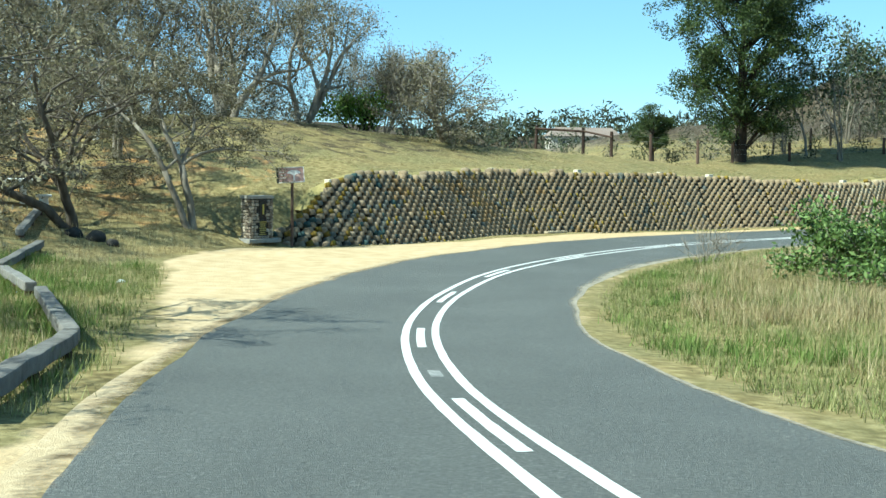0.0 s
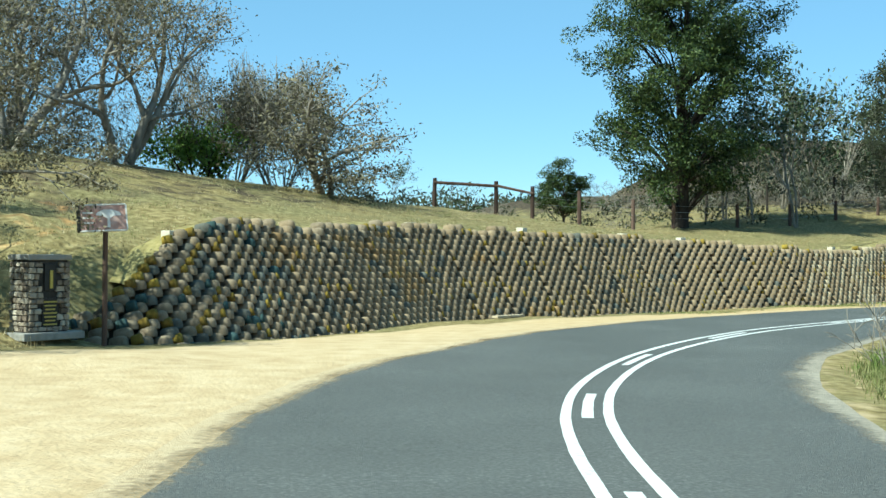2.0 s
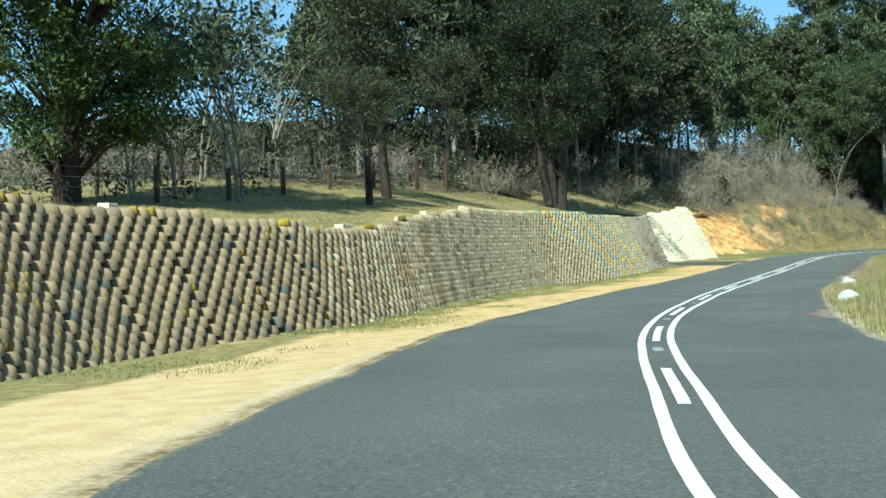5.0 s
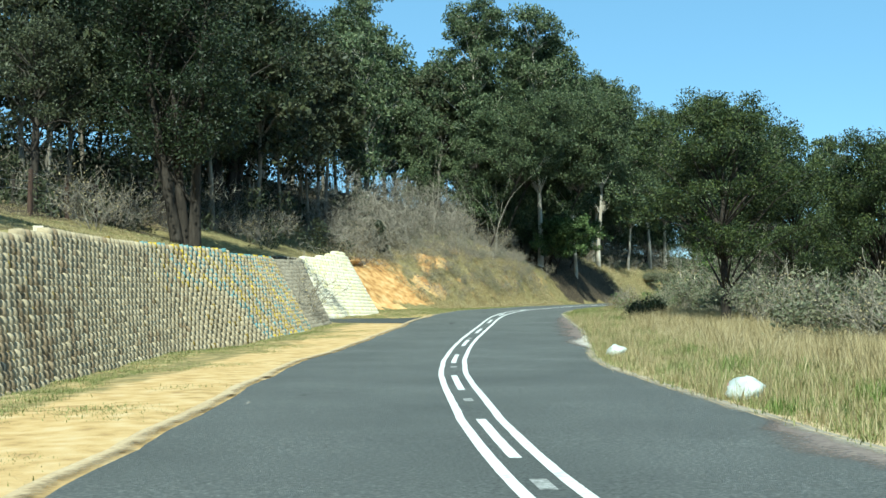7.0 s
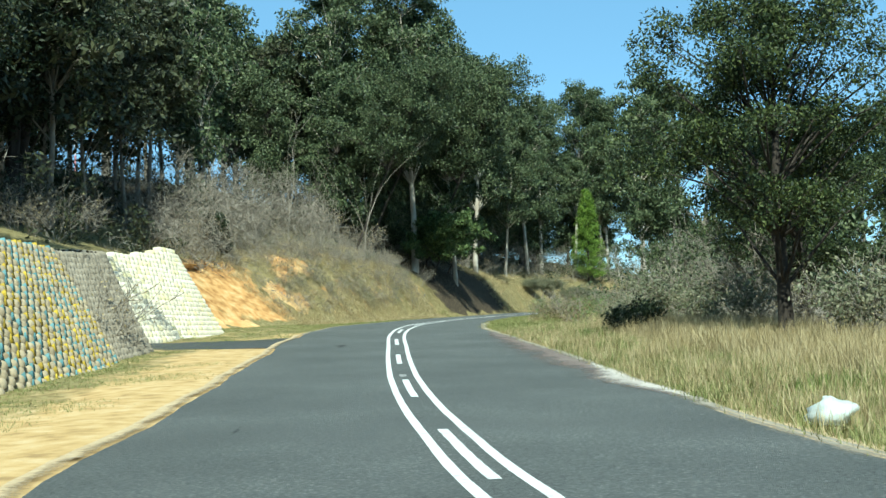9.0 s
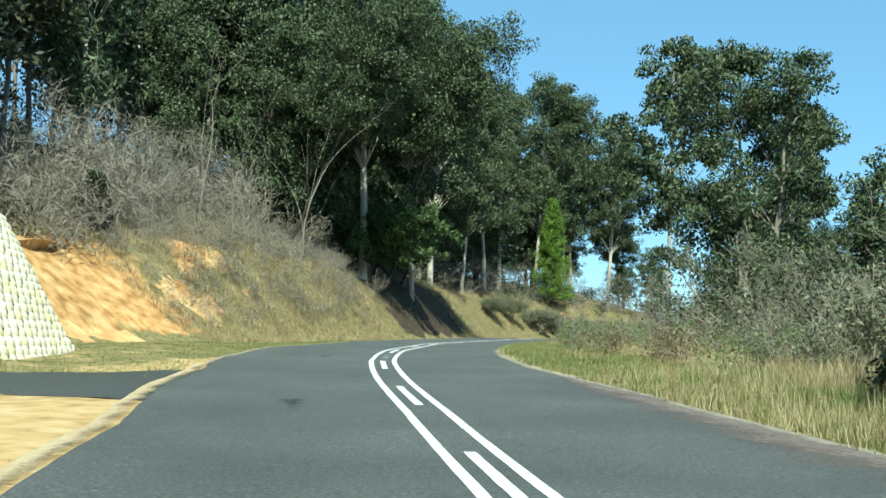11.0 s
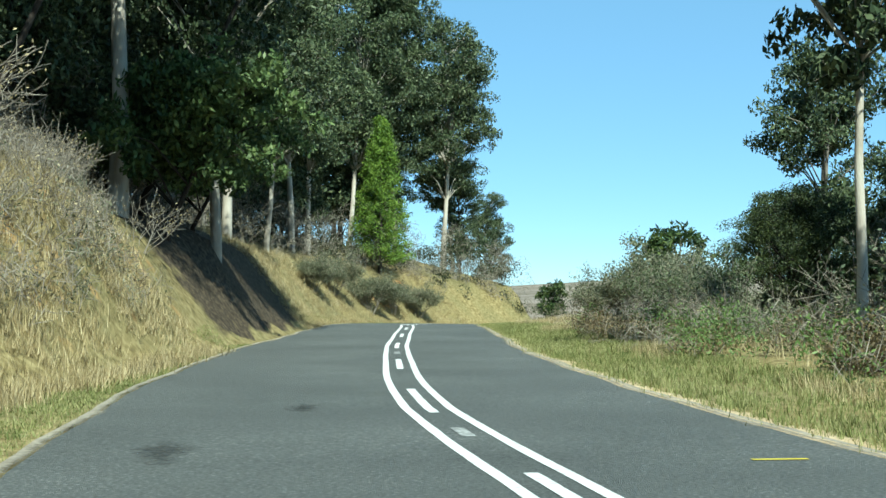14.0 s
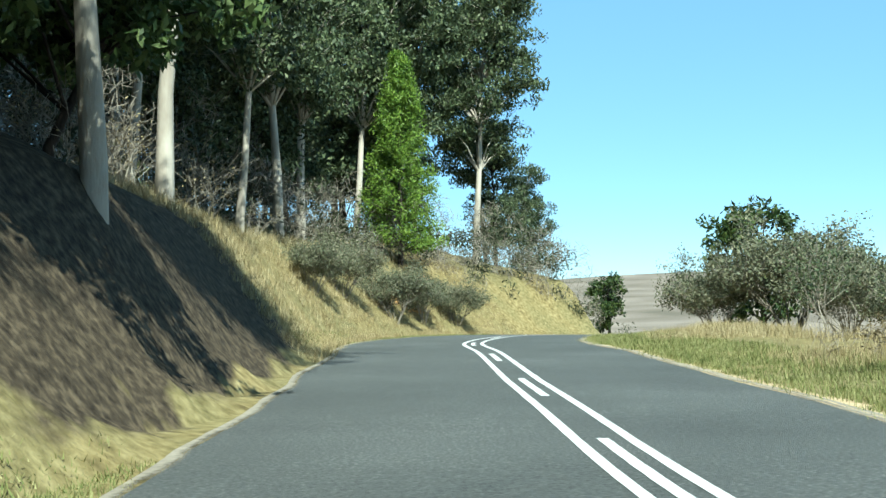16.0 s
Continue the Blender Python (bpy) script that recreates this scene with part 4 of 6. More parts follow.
def leaves_mesh(centres, spread, count, size, rng, droop=0.0, flat=1.0, aspect=0.45):
    """Many small pointed leaf blades scattered in clumps round the given centres."""
    c = np.array(centres, float)
    r = np.random.RandomState(rng.randrange(1 << 30))
    pick = r.randint(0, len(c), count)
    off = r.normal(0, 1, (count, 3))
    off /= np.maximum(np.linalg.norm(off, axis=1), 1e-6)[:, None]
    off *= (r.uniform(0.15, 1, (count, 1)) ** 0.6) * spread
    off[:, 2] *= flat
    p = c[pick] + off
    a = r.normal(0, 1, (count, 3))
    a[:, 2] -= droop
    a /= np.linalg.norm(a, axis=1)[:, None]
    b = np.cross(a, r.normal(0, 1, (count, 3)))
    b /= np.maximum(np.linalg.norm(b, axis=1), 1e-6)[:, None]
    ls = size * r.uniform(0.6, 1.3, (count, 1))
    quad = np.stack([p - a * ls * 0.5, p + b * ls * aspect * 0.5, p + a * ls * 0.5, p - b * ls * aspect * 0.5], 1).reshape(-1, 3)
    return quad, np.arange(count * 4).reshape(-1, 4)


def grow(rng, p, d, length, r, depth, spec, wood_v, wood_f, tips):
    """One limb and all that springs from it."""
    seg = 4 if depth > 2 else 3 if depth > 0 else 2
    pts, rad = [p], [r]
    d = d.normalized()
    for k in range(seg):
        wander = spec["wander"]
        d = (d + Vector((rng.gauss(0, wander), rng.gauss(0, wander), rng.gauss(0, wander) + spec["lift"] * (0.5 if depth == spec["depth"] else 1)))).normalized()
        p = p + d * (length / seg)
        pts.append(p)
        rad.append(r * (1 - (1 - spec["taper"]) * (k + 1) / seg))
    tube(wood_v, wood_f, pts, rad, 8 if depth >= spec["depth"] - 1 else 4 if depth > 1 else 3)
    if depth <= spec["leaf_from"]:
        tips.extend((q.x, q.y, q.z) for q in pts[1:])
    if depth == 0:
        return
    for i in range(rng.randint(*spec["fork"])):
        k = rng.randint(max(1, int(seg * spec["from"])), seg)
        q = pts[k]
        side = Vector((rng.gauss(0, 1), rng.gauss(0, 1), rng.gauss(0, 0.35))).normalized()
        nd = (d * (1 - spec["open"]) + side * spec["open"]).normalized()
        grow(rng, q, nd, length * rng.uniform(*spec["ratio"]), max(rad[k] * rng.uniform(0.5, 0.7), 0.008), depth - 1, spec, wood_v, wood_f, tips)
    # the leader goes on
    grow(rng, pts[-1], d, length * rng.uniform(*spec["ratio"]), max(rad[-1] * 0.85, 0.008), depth - 1, spec, wood_v, wood_f, tips)


BASE = dict(depth=4, wander=0.12, lift=0.05, taper=0.7, leaf_from=1, fork=(2, 3), ratio=(0.6, 0.8), open=0.5, **{"from": 0.5})


def tree(name, label, category, seed, stems, height, trunk_r, bark, leaf, n_leaf, leaf_size, spread, spec=None, lean=0.1, first=0.35, droop=0.0, flat=0.7, aspect=0.45, group="", sub=1.0):
    """A tree or bush: stems that fork into limbs and twigs, and a crown of leaf clumps round the twigs."""
    rng = random.Random(seed)
    sp = dict(BASE)
    sp.update(spec or {})
    wv, wf, tips = [], [], []
    for k in range(stems):
        a = rng.uniform(0, 2 * math.pi)
        tilt = lean if stems > 1 else lean * 0.4
        d = Vector((math.cos(a) * tilt, math.sin(a) * tilt, 1))
        grow(rng, Vector((math.cos(a) * trunk_r * (stems > 1), math.sin(a) * trunk_r * (stems > 1), -0.25)), d, height * first, trunk_r * rng.uniform(0.75, 1.1) / (stems ** 0.3), sp["depth"], sp, wv, wf, tips)
    top = max(q[2] for q in wv)
    k_ = height / max(top, 0.5)
    wv = [(x * k_, y * k_, z * k_ if z > 0 else z) for x, y, z in wv]
    tips = [(x * k_, y * k_, z * k_) for x, y, z in tips]
    root = thing(name, label, category, group=group)
    mesh_object("trunk", wv, wf, bark, root, smooth=True)
    if n_leaf:
        if sub < 1.0:
            rng.shuffle(tips)
            tips = tips[: max(6, int(len(tips) * sub))]
        lv, lf = leaves_mesh(tips, spread, n_leaf, leaf_size, rng, droop, flat, aspect)
        mesh_object("crown", lv.tolist(), lf.tolist(), leaf, root)
    return root


def plant(root, spots):
    """Set a tree at the first spot and copies of it at the rest: x, y, scale, turn."""
    for k, (x, y, sc, turn) in enumerate(spots):
        m = Matrix.Translation((x, y, ground_at(x, y) - 0.05)) @ Euler((0, 0, turn)).to_matrix().to_4x4() @ Matrix.Diagonal((sc, sc, sc, 1))
        if k == 0:
            root.matrix_basis = m
        else:
            c = root.copy()
            scene.collection.objects.link(c)
            c.matrix_basis = m
            for ch in root.children:
                cc = ch.copy()
                scene.collection.objects.link(cc)
                cc.parent = c
    return root


def clump_tree(name, label, category, seed, height, base, width, trunk_r, bark, leaf, clumps, clump_r, per, leaf_size, top=0.75, lean=0.03, droop=0.4, aspect=0.42, shell=0.55, group="", stems=1, reach=None):
    """A tree with its limbs carried out to separate clumps of leaves inside a crown of the given height and width."""
    rng = random.Random(seed)
    wv, wf, cl = [], [], []
    lx, ly = reach or (rng.gauss(0, lean), rng.gauss(0, lean))
    trunks = []
    for k in range(stems):
        ox, oy = (rng.gauss(0, 0.35), rng.gauss(0, 0.35)) if stems > 1 else (0, 0)
        pts = [Vector((ox * (0.6 + 2.2 * q) + lx * height * q + rng.gauss(0, 0.012) * height * q, oy * (0.6 + 2.2 * q) + ly * height * q + rng.gauss(0, 0.012) * height * q, height * 0.95 * q - 1.5 * (q == 0))) for q in (0, 0.03, 0.15, 0.3, 0.45, 0.6, 0.75, 0.9, 1.0)]
        tube(wv, wf, pts, [trunk_r * 1.25, trunk_r * 1.08] + [trunk_r * (1 - 0.93 * q) for q in (0.15, 0.3, 0.45, 0.6, 0.75, 0.9, 1.0)], 9)
        trunks.append(pts)
    for k in range(clumps):
        u = rng.random() ** 0.85
        prof = (math.sin(math.pi * (0.1 + 0.74 * (u ** top)))) ** 0.6 * (0.75 + 0.5 * noise.noise((u * 6, seed, k * 0.3)))
        r = width / 2 * prof * (shell + (1 - shell) * rng.random()) * (1 if rng.random() < 0.8 else 0.5)
        a = rng.uniform(0, 2 * math.pi)
        z = base * height + (1 - base) * height * u
        pts = rng.choice(trunks)
        f_ = min(0.98, max(base * (0.6 + 0.7 * rng.random()), (z - r * 0.7) / (height * 0.95)))
        i0 = min(int(f_ * 7) + 1, 7)
        root_ = pts[i0]
        c = Vector((root_.x + math.cos(a) * r, root_.y + math.sin(a) * r, z))
        if c.z > root_.z - 1.5:
            mid = root_.lerp(c, 0.55) + Vector((rng.gauss(0, 0.1), rng.gauss(0, 0.1), 0.12 * r)) 
            tube(wv, wf, [root_, mid, c], [max(trunk_r * 0.26 * (1 - f_) + 0.02, 0.02), 0.022 + trunk_r * 0.04, 0.01], 5)
        for q in range(4):
            e = c + Vector((rng.gauss(0, 1), rng.gauss(0, 1), rng.gauss(0, 0.6))) * clump_r * 0.55
            tube(wv, wf, [c, e], [0.014, 0.005], 3)
            cl.append((e.x, e.y, e.z))
        cl.append((c.x, c.y, c.z))
    t_root = thing(name, label, category, group=group)
    mesh_object("trunk", wv, wf, bark, t_root, smooth=True)
    lv, lf = leaves_mesh(cl, clump_r * 0.62, int(clumps * per), leaf_size, rng, droop, 0.72, aspect)
    mesh_object("crown", lv.tolist(), lf.tolist(), leaf, t_root)
    return t_root


ACACIA = dict(depth=5, wander=0.2, lift=0.0, open=0.6, fork=(2, 2), ratio=(0.62, 0.8), leaf_from=0, taper=0.75, **{"from": 0.75})
t_ = tree("thorn_tree", "grey-barked thorn tree with a wide sparse olive crown on the slope", "tree", 11, 2, 6.4, 0.2, M_BARK_GREY, M_LEAF_ACACIA, 22000, 0.085, 0.36, ACACIA, 0.3, 0.42, flat=0.35, group="thorn trees", sub=0.7)
plant(t_, [(-8.1, 41.4, 1.0, 0.3), (-12.7, 48.4, 0.9, 2.0), (-18.5, 53.1, 1.05, 4.1)])
t_ = tree("thorn_tree", "dark-stemmed thorn tree with a wide sparse olive crown on the slope", "tree", 17, 3, 6.6, 0.2, M_BARK_BROWN, M_LEAF_ACACIA, 22000, 0.085, 0.36, ACACIA, 0.42, 0.4, flat=0.35, group="thorn trees", sub=0.7)
plant(t_, [(-11.2, 38.4, 1.0, 1.0), (-14.6, 43.8, 0.85, 3.0), (-9.2, 19.4, 0.95, 2.2), (-10.6, 6.6, 1.0, 0.4), (-16.5, 31.0, 1.0, 5.0)])
t_ = tree("hill_tree", "grey twiggy tree with patchy dark leaves on the hill", "tree", 23, 3, 7.5, 0.2, M_BARK_GREY, M_LEAF_ACACIA, 9000, 0.12, 0.55, dict(depth=5, wander=0.16, open=0.5, lift=0.04, fork=(2, 2)), 0.3, 0.3, group="hill trees")
plant(t_, [(-7.3, 62.5, 1.0, 0.5), (-10.5, 60.1, 1.15, 2.5), (-14.6, 63.2, 1.2, 4.0), (-19.5, 60, 1.25, 1.2), (-23, 52, 1.2, 3.3), (-12, 68, 1.2, 5.5), (-25, 66, 1.3, 0.9)])
BARE = dict(depth=4, wander=0.1, open=0.35, lift=0.06, fork=(2, 3), ratio=(0.55, 0.8), taper=0.6)
t_ = tree("bare_thicket", "grey leafless multi-stemmed thicket on the hill's crest", "bush", 31, 12, 4.6, 0.07, M_BARK_GREY, M_LEAF_ACACIA, 5000, 0.1, 0.4, BARE, 0.45, 0.36, group="bare thickets")
plant(t_, [(-3.4, 66.4, 1.3, 0.1), (-1.6, 67.0, 1.2, 2.1)])
t_ = tree("bare_thicket", "grey twiggy leafless thicket beyond the verge", "bush", 32, 12, 4.6, 0.06, M_BARK_GREY, M_LEAF_THICKET, 2600, 0.1, 0.4, BARE, 0.45, 0.36, group="verge bare thickets")
plant(t_, [(86.0, 79.6, 0.9, 0.4), (92.5, 83.4, 1.0, 1.6), (96.5, 84.8, 0.8, 2.9), (101.5, 86.6, 0.95, 4.0), (107.0, 87.6, 0.9, 5.2), (112.5, 88.6, 0.85, 0.7), (119.0, 90.6, 0.8, 2.2)])
t_ = tree("spreading_tree", "small spreading tree with thin olive leaves on the hill's crest", "tree", 37, 3, 4.3, 0.13, M_BARK_GREY, M_LEAF_ACACIA, 8000, 0.12, 0.4, dict(depth=4, wander=0.16, open=0.6, lift=0.02), 0.45, 0.34)
plant(t_, [(0.2, 64.2, 1.2, 0.6)])
t_ = tree("round_bush", "bright green rounded bush beside the bare thicket", "bush", 41, 7, 1.9, 0.05, M_BARK, M_LEAF_LIME, 5000, 0.12, 0.35, dict(depth=3, open=0.4), 0.5, 0.4, flat=1.0)
plant(t_, [(-4.6, 65.6, 1.5, 0.0)])
t_ = tree("sapling", "thin sapling with a few dark leaf clumps", "tree", 43, 2, 4.2, 0.05, M_BARK_GREY, M_LEAF_GUM, 900, 0.16, 0.35, dict(depth=3, open=0.45), 0.2, 0.4, group="saplings")
plant(t_, [(150.5, 99.5, 0.9, 1.0), (146.0, 97.0, 0.8, 2.0), (139.0, 95.5, 1.0, 0.5), (134.0, 97.8, 0.7, 3.0), (128.5, 96.4, 0.8, 4.0), (156.0, 100.0, 0.8, 5.0), (124.0, 96.0, 0.6, 2.2), (7.2, 84.0, 1.0, 0.4), (2.9, 67.5, 0.45, 1.0), (25.1, 79.0, 1.9, 2.0), (23.4, 80.5, 1.8, 3.0), (21.9, 81.0, 1.6, 1.4), (30.8, 90, 1.9, 4.0), (28.0, 88.5, 2.0, 5.0), (33.2, 91.5, 1.9, 0.3)])
t_ = clump_tree("small_round_tree", "small round-crowned evergreen tree beyond the fence", "tree", 47, 4.2, 0.34, 3.8, 0.1, M_BARK, M_LEAF_EVER, 30, 0.55, 420, 0.12, top=0.8)
plant(t_, [(14.0, 84.5, 1.0, 0.0)])
t_ = clump_tree("tall_evergreen", "tall dense dark evergreen tree beside the timber fence", "tree", 53, 15.2, 0.12, 10.2, 0.38, M_BARK, M_LEAF_EVER, 170, 1.1, 560, 0.18, top=0.8, shell=0.62)
plant(t_, [(18.2, 77.6, 1.0, 0.7)])
t_ = clump_tree("dark_tree", "dark-leaved tree with blackish trunk on the bank above the wall", "tree", 59, 9.5, 0.4, 7.5, 0.2, M_BARK, M_LEAF_WATTLE, 50, 0.95, 300, 0.17, group="dark trees", stems=2, shell=0.4)
plant(t_, [(34.9, 84.6, 1.0, 1.7), (47.5, 96.5, 0.85, 5.5), (31.2, 80.6, 0.55, 0.2)])
t_ = clump_tree("broad_dark_tree", "broad black-trunked tree with dark fine foliage and bare twigs", "tree", 61, 13.5, 0.33, 10.5, 0.3, M_BARK, M_LEAF_DARK, 120, 1.25, 360, 0.19, group="dark trees", stems=3, shell=0.35)
plant(t_, [(53.0, 93.2, 0.88, 0.4), (60.4, 103.0, 1.05, 2.2), (71.5, 109.5, 1.15, 4.0)])
t_ = clump_tree("wood_tree", "slim dark tree standing in the wood behind the wall", "tree", 62, 11.0, 0.3, 5.0, 0.13, M_BARK_GREY, M_LEAF_WATTLE, 38, 0.9, 95, 0.38, shell=0.35, group="wood trees")
rng = random.Random(21)
spots = [(42.5, 96.0, 0.7, 0.9), (57, 106, 1.1, 3.8), (46, 103, 0.8, 1.1), (52, 107, 1.15, 2.9), (63, 111, 1.2, 4.9), (66, 106, 1.1, 1.9), (75, 113, 1.15, 0.5), (79, 111.5, 1.1, 2.8), (84, 114, 1.1, 3.9)]
for k in range(18):
    spots.append((rng.uniform(47, 80), rng.uniform(104, 122), rng.uniform(0.85, 1.35), rng.uniform(0, 6)))
spots = [q for q in spots if q[1] > 92 + max(0, q[0] - 30) * 0.36]
for k in range(26):
    q = on_road(rng.uniform(138, 214), -rng.uniform(15, 30))
    spots.append((q[0], q[1], rng.uniform(1.0, 1.5), rng.uniform(0, 6)))
plant(t_, spots)
t_ = clump_tree("gum_tree", "tall pale-trunked gum tree with dense grey-green crown on the bank", "tree", 67, 21.0, 0.32, 8.6, 0.24, M_BARK_PALE, M_LEAF_GUM, 85, 1.25, 360, 0.29, droop=0.9, group="gum trees")
plant(t_, [(116.7, 113.0, 1.12, 0.3), (101.0, 122.0, 0.85, 2.6), (136.7, 117.4, 0.95, 4.2), (184.5, 116.8, 0.98, 5.1), (200, 115.0, 0.55, 0.9), (157.5, 121.0, 0.92, 1.9), (164, 122.0, 0.92, 3.0), (181, 120.0, 0.86, 0.4)])
t_ = clump_tree("gum_tree", "tall gum tree with white peeling trunk and hanging leaf clumps", "tree", 71, 19.0, 0.32, 8.5, 0.17, M_BARK_PALE, M_LEAF_GUM, 80, 1.15, 430, 0.25, droop=1.0, lean=0.05, group="gum trees")
plant(t_, [(122.1, 112.2, 1.0, 1.0), (148.0, 119.4, 0.9, 2.8), (111.5, 117.2, 1.15, 4.6), (190, 117.0, 0.9, 0.2), (174.5, 122.0, 1.2, 3.7), (179.5, 120.5, 1.15, 1.7), (144, 122.0, 1.1, 5.2), (130, 120.5, 1.1, 0.9), (141.5, 120.5, 1.05, 3.6)])
t_ = clump_tree("far_wood_gum", "gum tree in the dense wood on the hillside", "tree", 72, 20.0, 0.2, 8.0, 0.2, M_BARK_PALE, M_LEAF_GUM, 66, 1.4, 85, 0.5, droop=0.7, group="hillside gums")
spots = [(93.9, 115.5, 0.75, 1.5), (84, 119, 0.62, 3.4), (160, 127, 0.95, 2.0), (118, 121, 1.0, 4.8), (128, 121, 1.05, 5.9), (145, 127, 1.1, 1.9), (172, 126, 0.95, 4.0), (98, 121, 0.72, 5.0)]
for k in range(26):
    s = rng.uniform(140, 216)
    q = on_road(s, -rng.uniform(16, 30))
    spots.append((q[0], q[1], rng.uniform(0.45, 0.65) if s < 168 else rng.uniform(0.6, 0.85), rng.uniform(0, 6)))
plant(t_, spots)
t_ = clump_tree("bank_tree", "dense dark green tree standing on the bank behind the pale trunks", "tree", 74, 12.5, 0.14, 7.0, 0.2, M_BARK, M_LEAF_GUM, 66, 1.1, 260, 0.27, droop=0.8, shell=0.45, group="bank trees")
spots = [(117.3, 115.4, 0.7, 3.0), (114.5, 115.4, 0.85, 0.4), (119, 116.4, 0.9, 2.2), (122.5, 117, 0.8, 3.9), (108.5, 115, 0.9, 5.5), (128.5, 119.8, 0.85, 4.0), (134, 121.4, 0.8, 5.2), (144.5, 123.8, 0.85, 1.1), (154, 124.5, 0.9, 2.9), (160.5, 125.5, 0.75, 0.2), (167, 125.5, 0.85, 3.6), (172, 126.5, 0.75, 5.0), (182.5, 121.6, 0.8, 1.7),
         (106, 118.7, 0.8, 2.5), (189, 116.2, 0.7, 3.3), (141, 123.6, 0.95, 2.0), (149.5, 125.2, 1.1, 0.6), (156.5, 125, 1.15, 3.4), (162, 123.8, 1.0, 5.0), (177.5, 124, 1.1, 1.5), (181, 124.5, 1.15, 4.0), (185, 122.5, 0.95, 0.1), (168, 124, 0.9, 2.6)]
plant(t_, spots)
t_ = clump_tree("overhanging_tree", "broad dark-stemmed tree whose crown overhangs the road from the bank", "tree", 76, 15.5, 0.52, 11.0, 0.11, M_BARK, M_LEAF_GUM, 74, 1.15, 330, 0.22, droop=0.8, shell=0.45, group="overhanging trees", reach=(0.03, -0.46))
plant(t_, [(119.6, 113.8, 1.0, 0.0), (110.2, 113.6, 0.85, 0.1), (107.4, 112.8, 0.85, 0.0)])
t_ = clump_tree("low_boughed_tree", "leafy green tree with low boughs spreading out over the bank", "tree", 78, 4.9, 0.36, 7.4, 0.09, M_BARK, M_LEAF_BOUGH, 56, 0.75, 330, 0.24, droop=0.9, shell=0.4, group="low-boughed trees", reach=(-0.12, -0.5))
plant(t_, [(117.9, 112.1, 1.0, 0.0), (123.4, 113.6, 0.9, 0.3)])
t_ = clump_tree("dense_verge_tree", "tall dense dark tree standing back from the verge", "tree", 80, 14.0, 0.14, 8.0, 0.2, M_BARK_GREY, M_LEAF_GUM, 92, 0.95, 400, 0.22, droop=0.8, shell=0.4, group="dense verge trees", stems=2)
plant(t_, [(103.6, 87.8, 1.0, 0.5), (141.0, 91.2, 1.0, 2.0), (137.5, 93.5, 0.5, 4.0)])
t_ = tree("bare_sapling", "pale thin leafless sapling among the bank's brushwood", "tree", 77, 1, 8.0, 0.035, M_BARK_GREY, M_DRY, 0, 0.1, 0.3, dict(BARE, depth=3, open=0.22, fork=(1, 1)), 0.1, 0.55, group="bare saplings")
plant(t_, [(98.0, 109.6, 0.7, 0.2), (100.4, 110.4, 0.8, 1.3), (101.8, 110.6, 0.8, 2.4), (96.2, 109.2, 0.9, 3.1), (103.6, 109.9, 1.1, 4.4), (105.4, 110.6, 0.9, 0.9), (91.0, 109.5, 0.8, 2.0), (97.0, 111.4, 1.2, 5.6)])
t_ = clump_tree("round_tree", "small dark round-headed tree where the road bends away", "tree", 75, 4.6, 0.2, 4.2, 0.13, M_BARK, M_LEAF_EVER, 26, 0.7, 200, 0.26)
plant(t_, [(201, 109.4, 1.0, 0.0), (205, 98.0, 2.2, 1.0)])
t_ = clump_tree("slender_gum", "slender roadside gum tree with open leaf clumps high up", "tree", 73, 16.0, 0.4, 6.4, 0.14, M_BARK_PALE, M_LEAF_GUM, 56, 0.85, 270, 0.28, droop=1.1, lean=0.0, shell=0.35, group="roadside gums")
plant(t_, [(113.8, 93.6, 1.0, 0.8), (124.5, 89.0, 1.0, 1.2)])
t_ = clump_tree("roadside_tree", "dark green bushy tree on the verge below the road", "tree", 79, 9.2, 0.3, 9.6, 0.2, M_BARK, M_LEAF_VERGE, 84, 0.85, 600, 0.125, top=0.7, shell=0.4, group="verge trees")
plant(t_, [(64.0, 73.8, 1.0, 0.5), (69.5, 69.0, 0.9, 2.0), (66.5, 63.5, 0.95, 3.9), (80.5, 76.5, 0.95, 1.1), (131.5, 93.8, 0.68, 2.7), (75, 64, 1.0, 2.5), (128, 86.0, 1.1, 4.4), (58, 58, 0.85, 0.9)])
t_ = clump_tree("far_gum", "distant round-headed gum tree beyond the verge", "tree", 83, 12.0, 0.3, 5.5, 0.18, M_BARK_GREY, M_LEAF_GUM, 48, 1.0, 260, 0.3, droop=0.7, group="far gums")
plant(t_, [(107, 82, 0.9, 4.4), (133, 90, 0.7, 1.4), (92, 76, 1.0, 3.0)])
t_ = tree("bare_tree", "grey half-leafless spreading tree beyond the verge", "tree", 85, 2, 7.0, 0.18, M_BARK_GREY, M_LEAF_GUM, 4000, 0.2, 0.5, dict(BARE, depth=5, open=0.55, wander=0.2), 0.4, 0.3, group="bare trees")
plant(t_, [(88.4, 82.5, 0.9, 0.2), (97.5, 86, 0.9, 2.2), (82.5, 78.3, 0.8, 4.2), (121.5, 87.0, 1.0, 1.0), (127, 88.0, 1.0, 2.7), (101, 84, 0.8, 5.2)])


def brush_band(name, label, spots, clump, per, size, mat, seed, flat=1.0, aspect=0.3):
    """Tangled undergrowth that nobody could count, as one mesh."""
    rng = random.Random(seed)
    c = [(x, y, ground_at(x, y) + rng.uniform(0.15, h)) for x, y, h in spots]
    lv, lf = leaves_mesh(c, clump, len(c) * per, size, rng, -0.6, flat, aspect)
    tagged(mesh_object(name, lv.tolist(), lf.tolist(), mat), label, "undergrowth", kind="stuff")


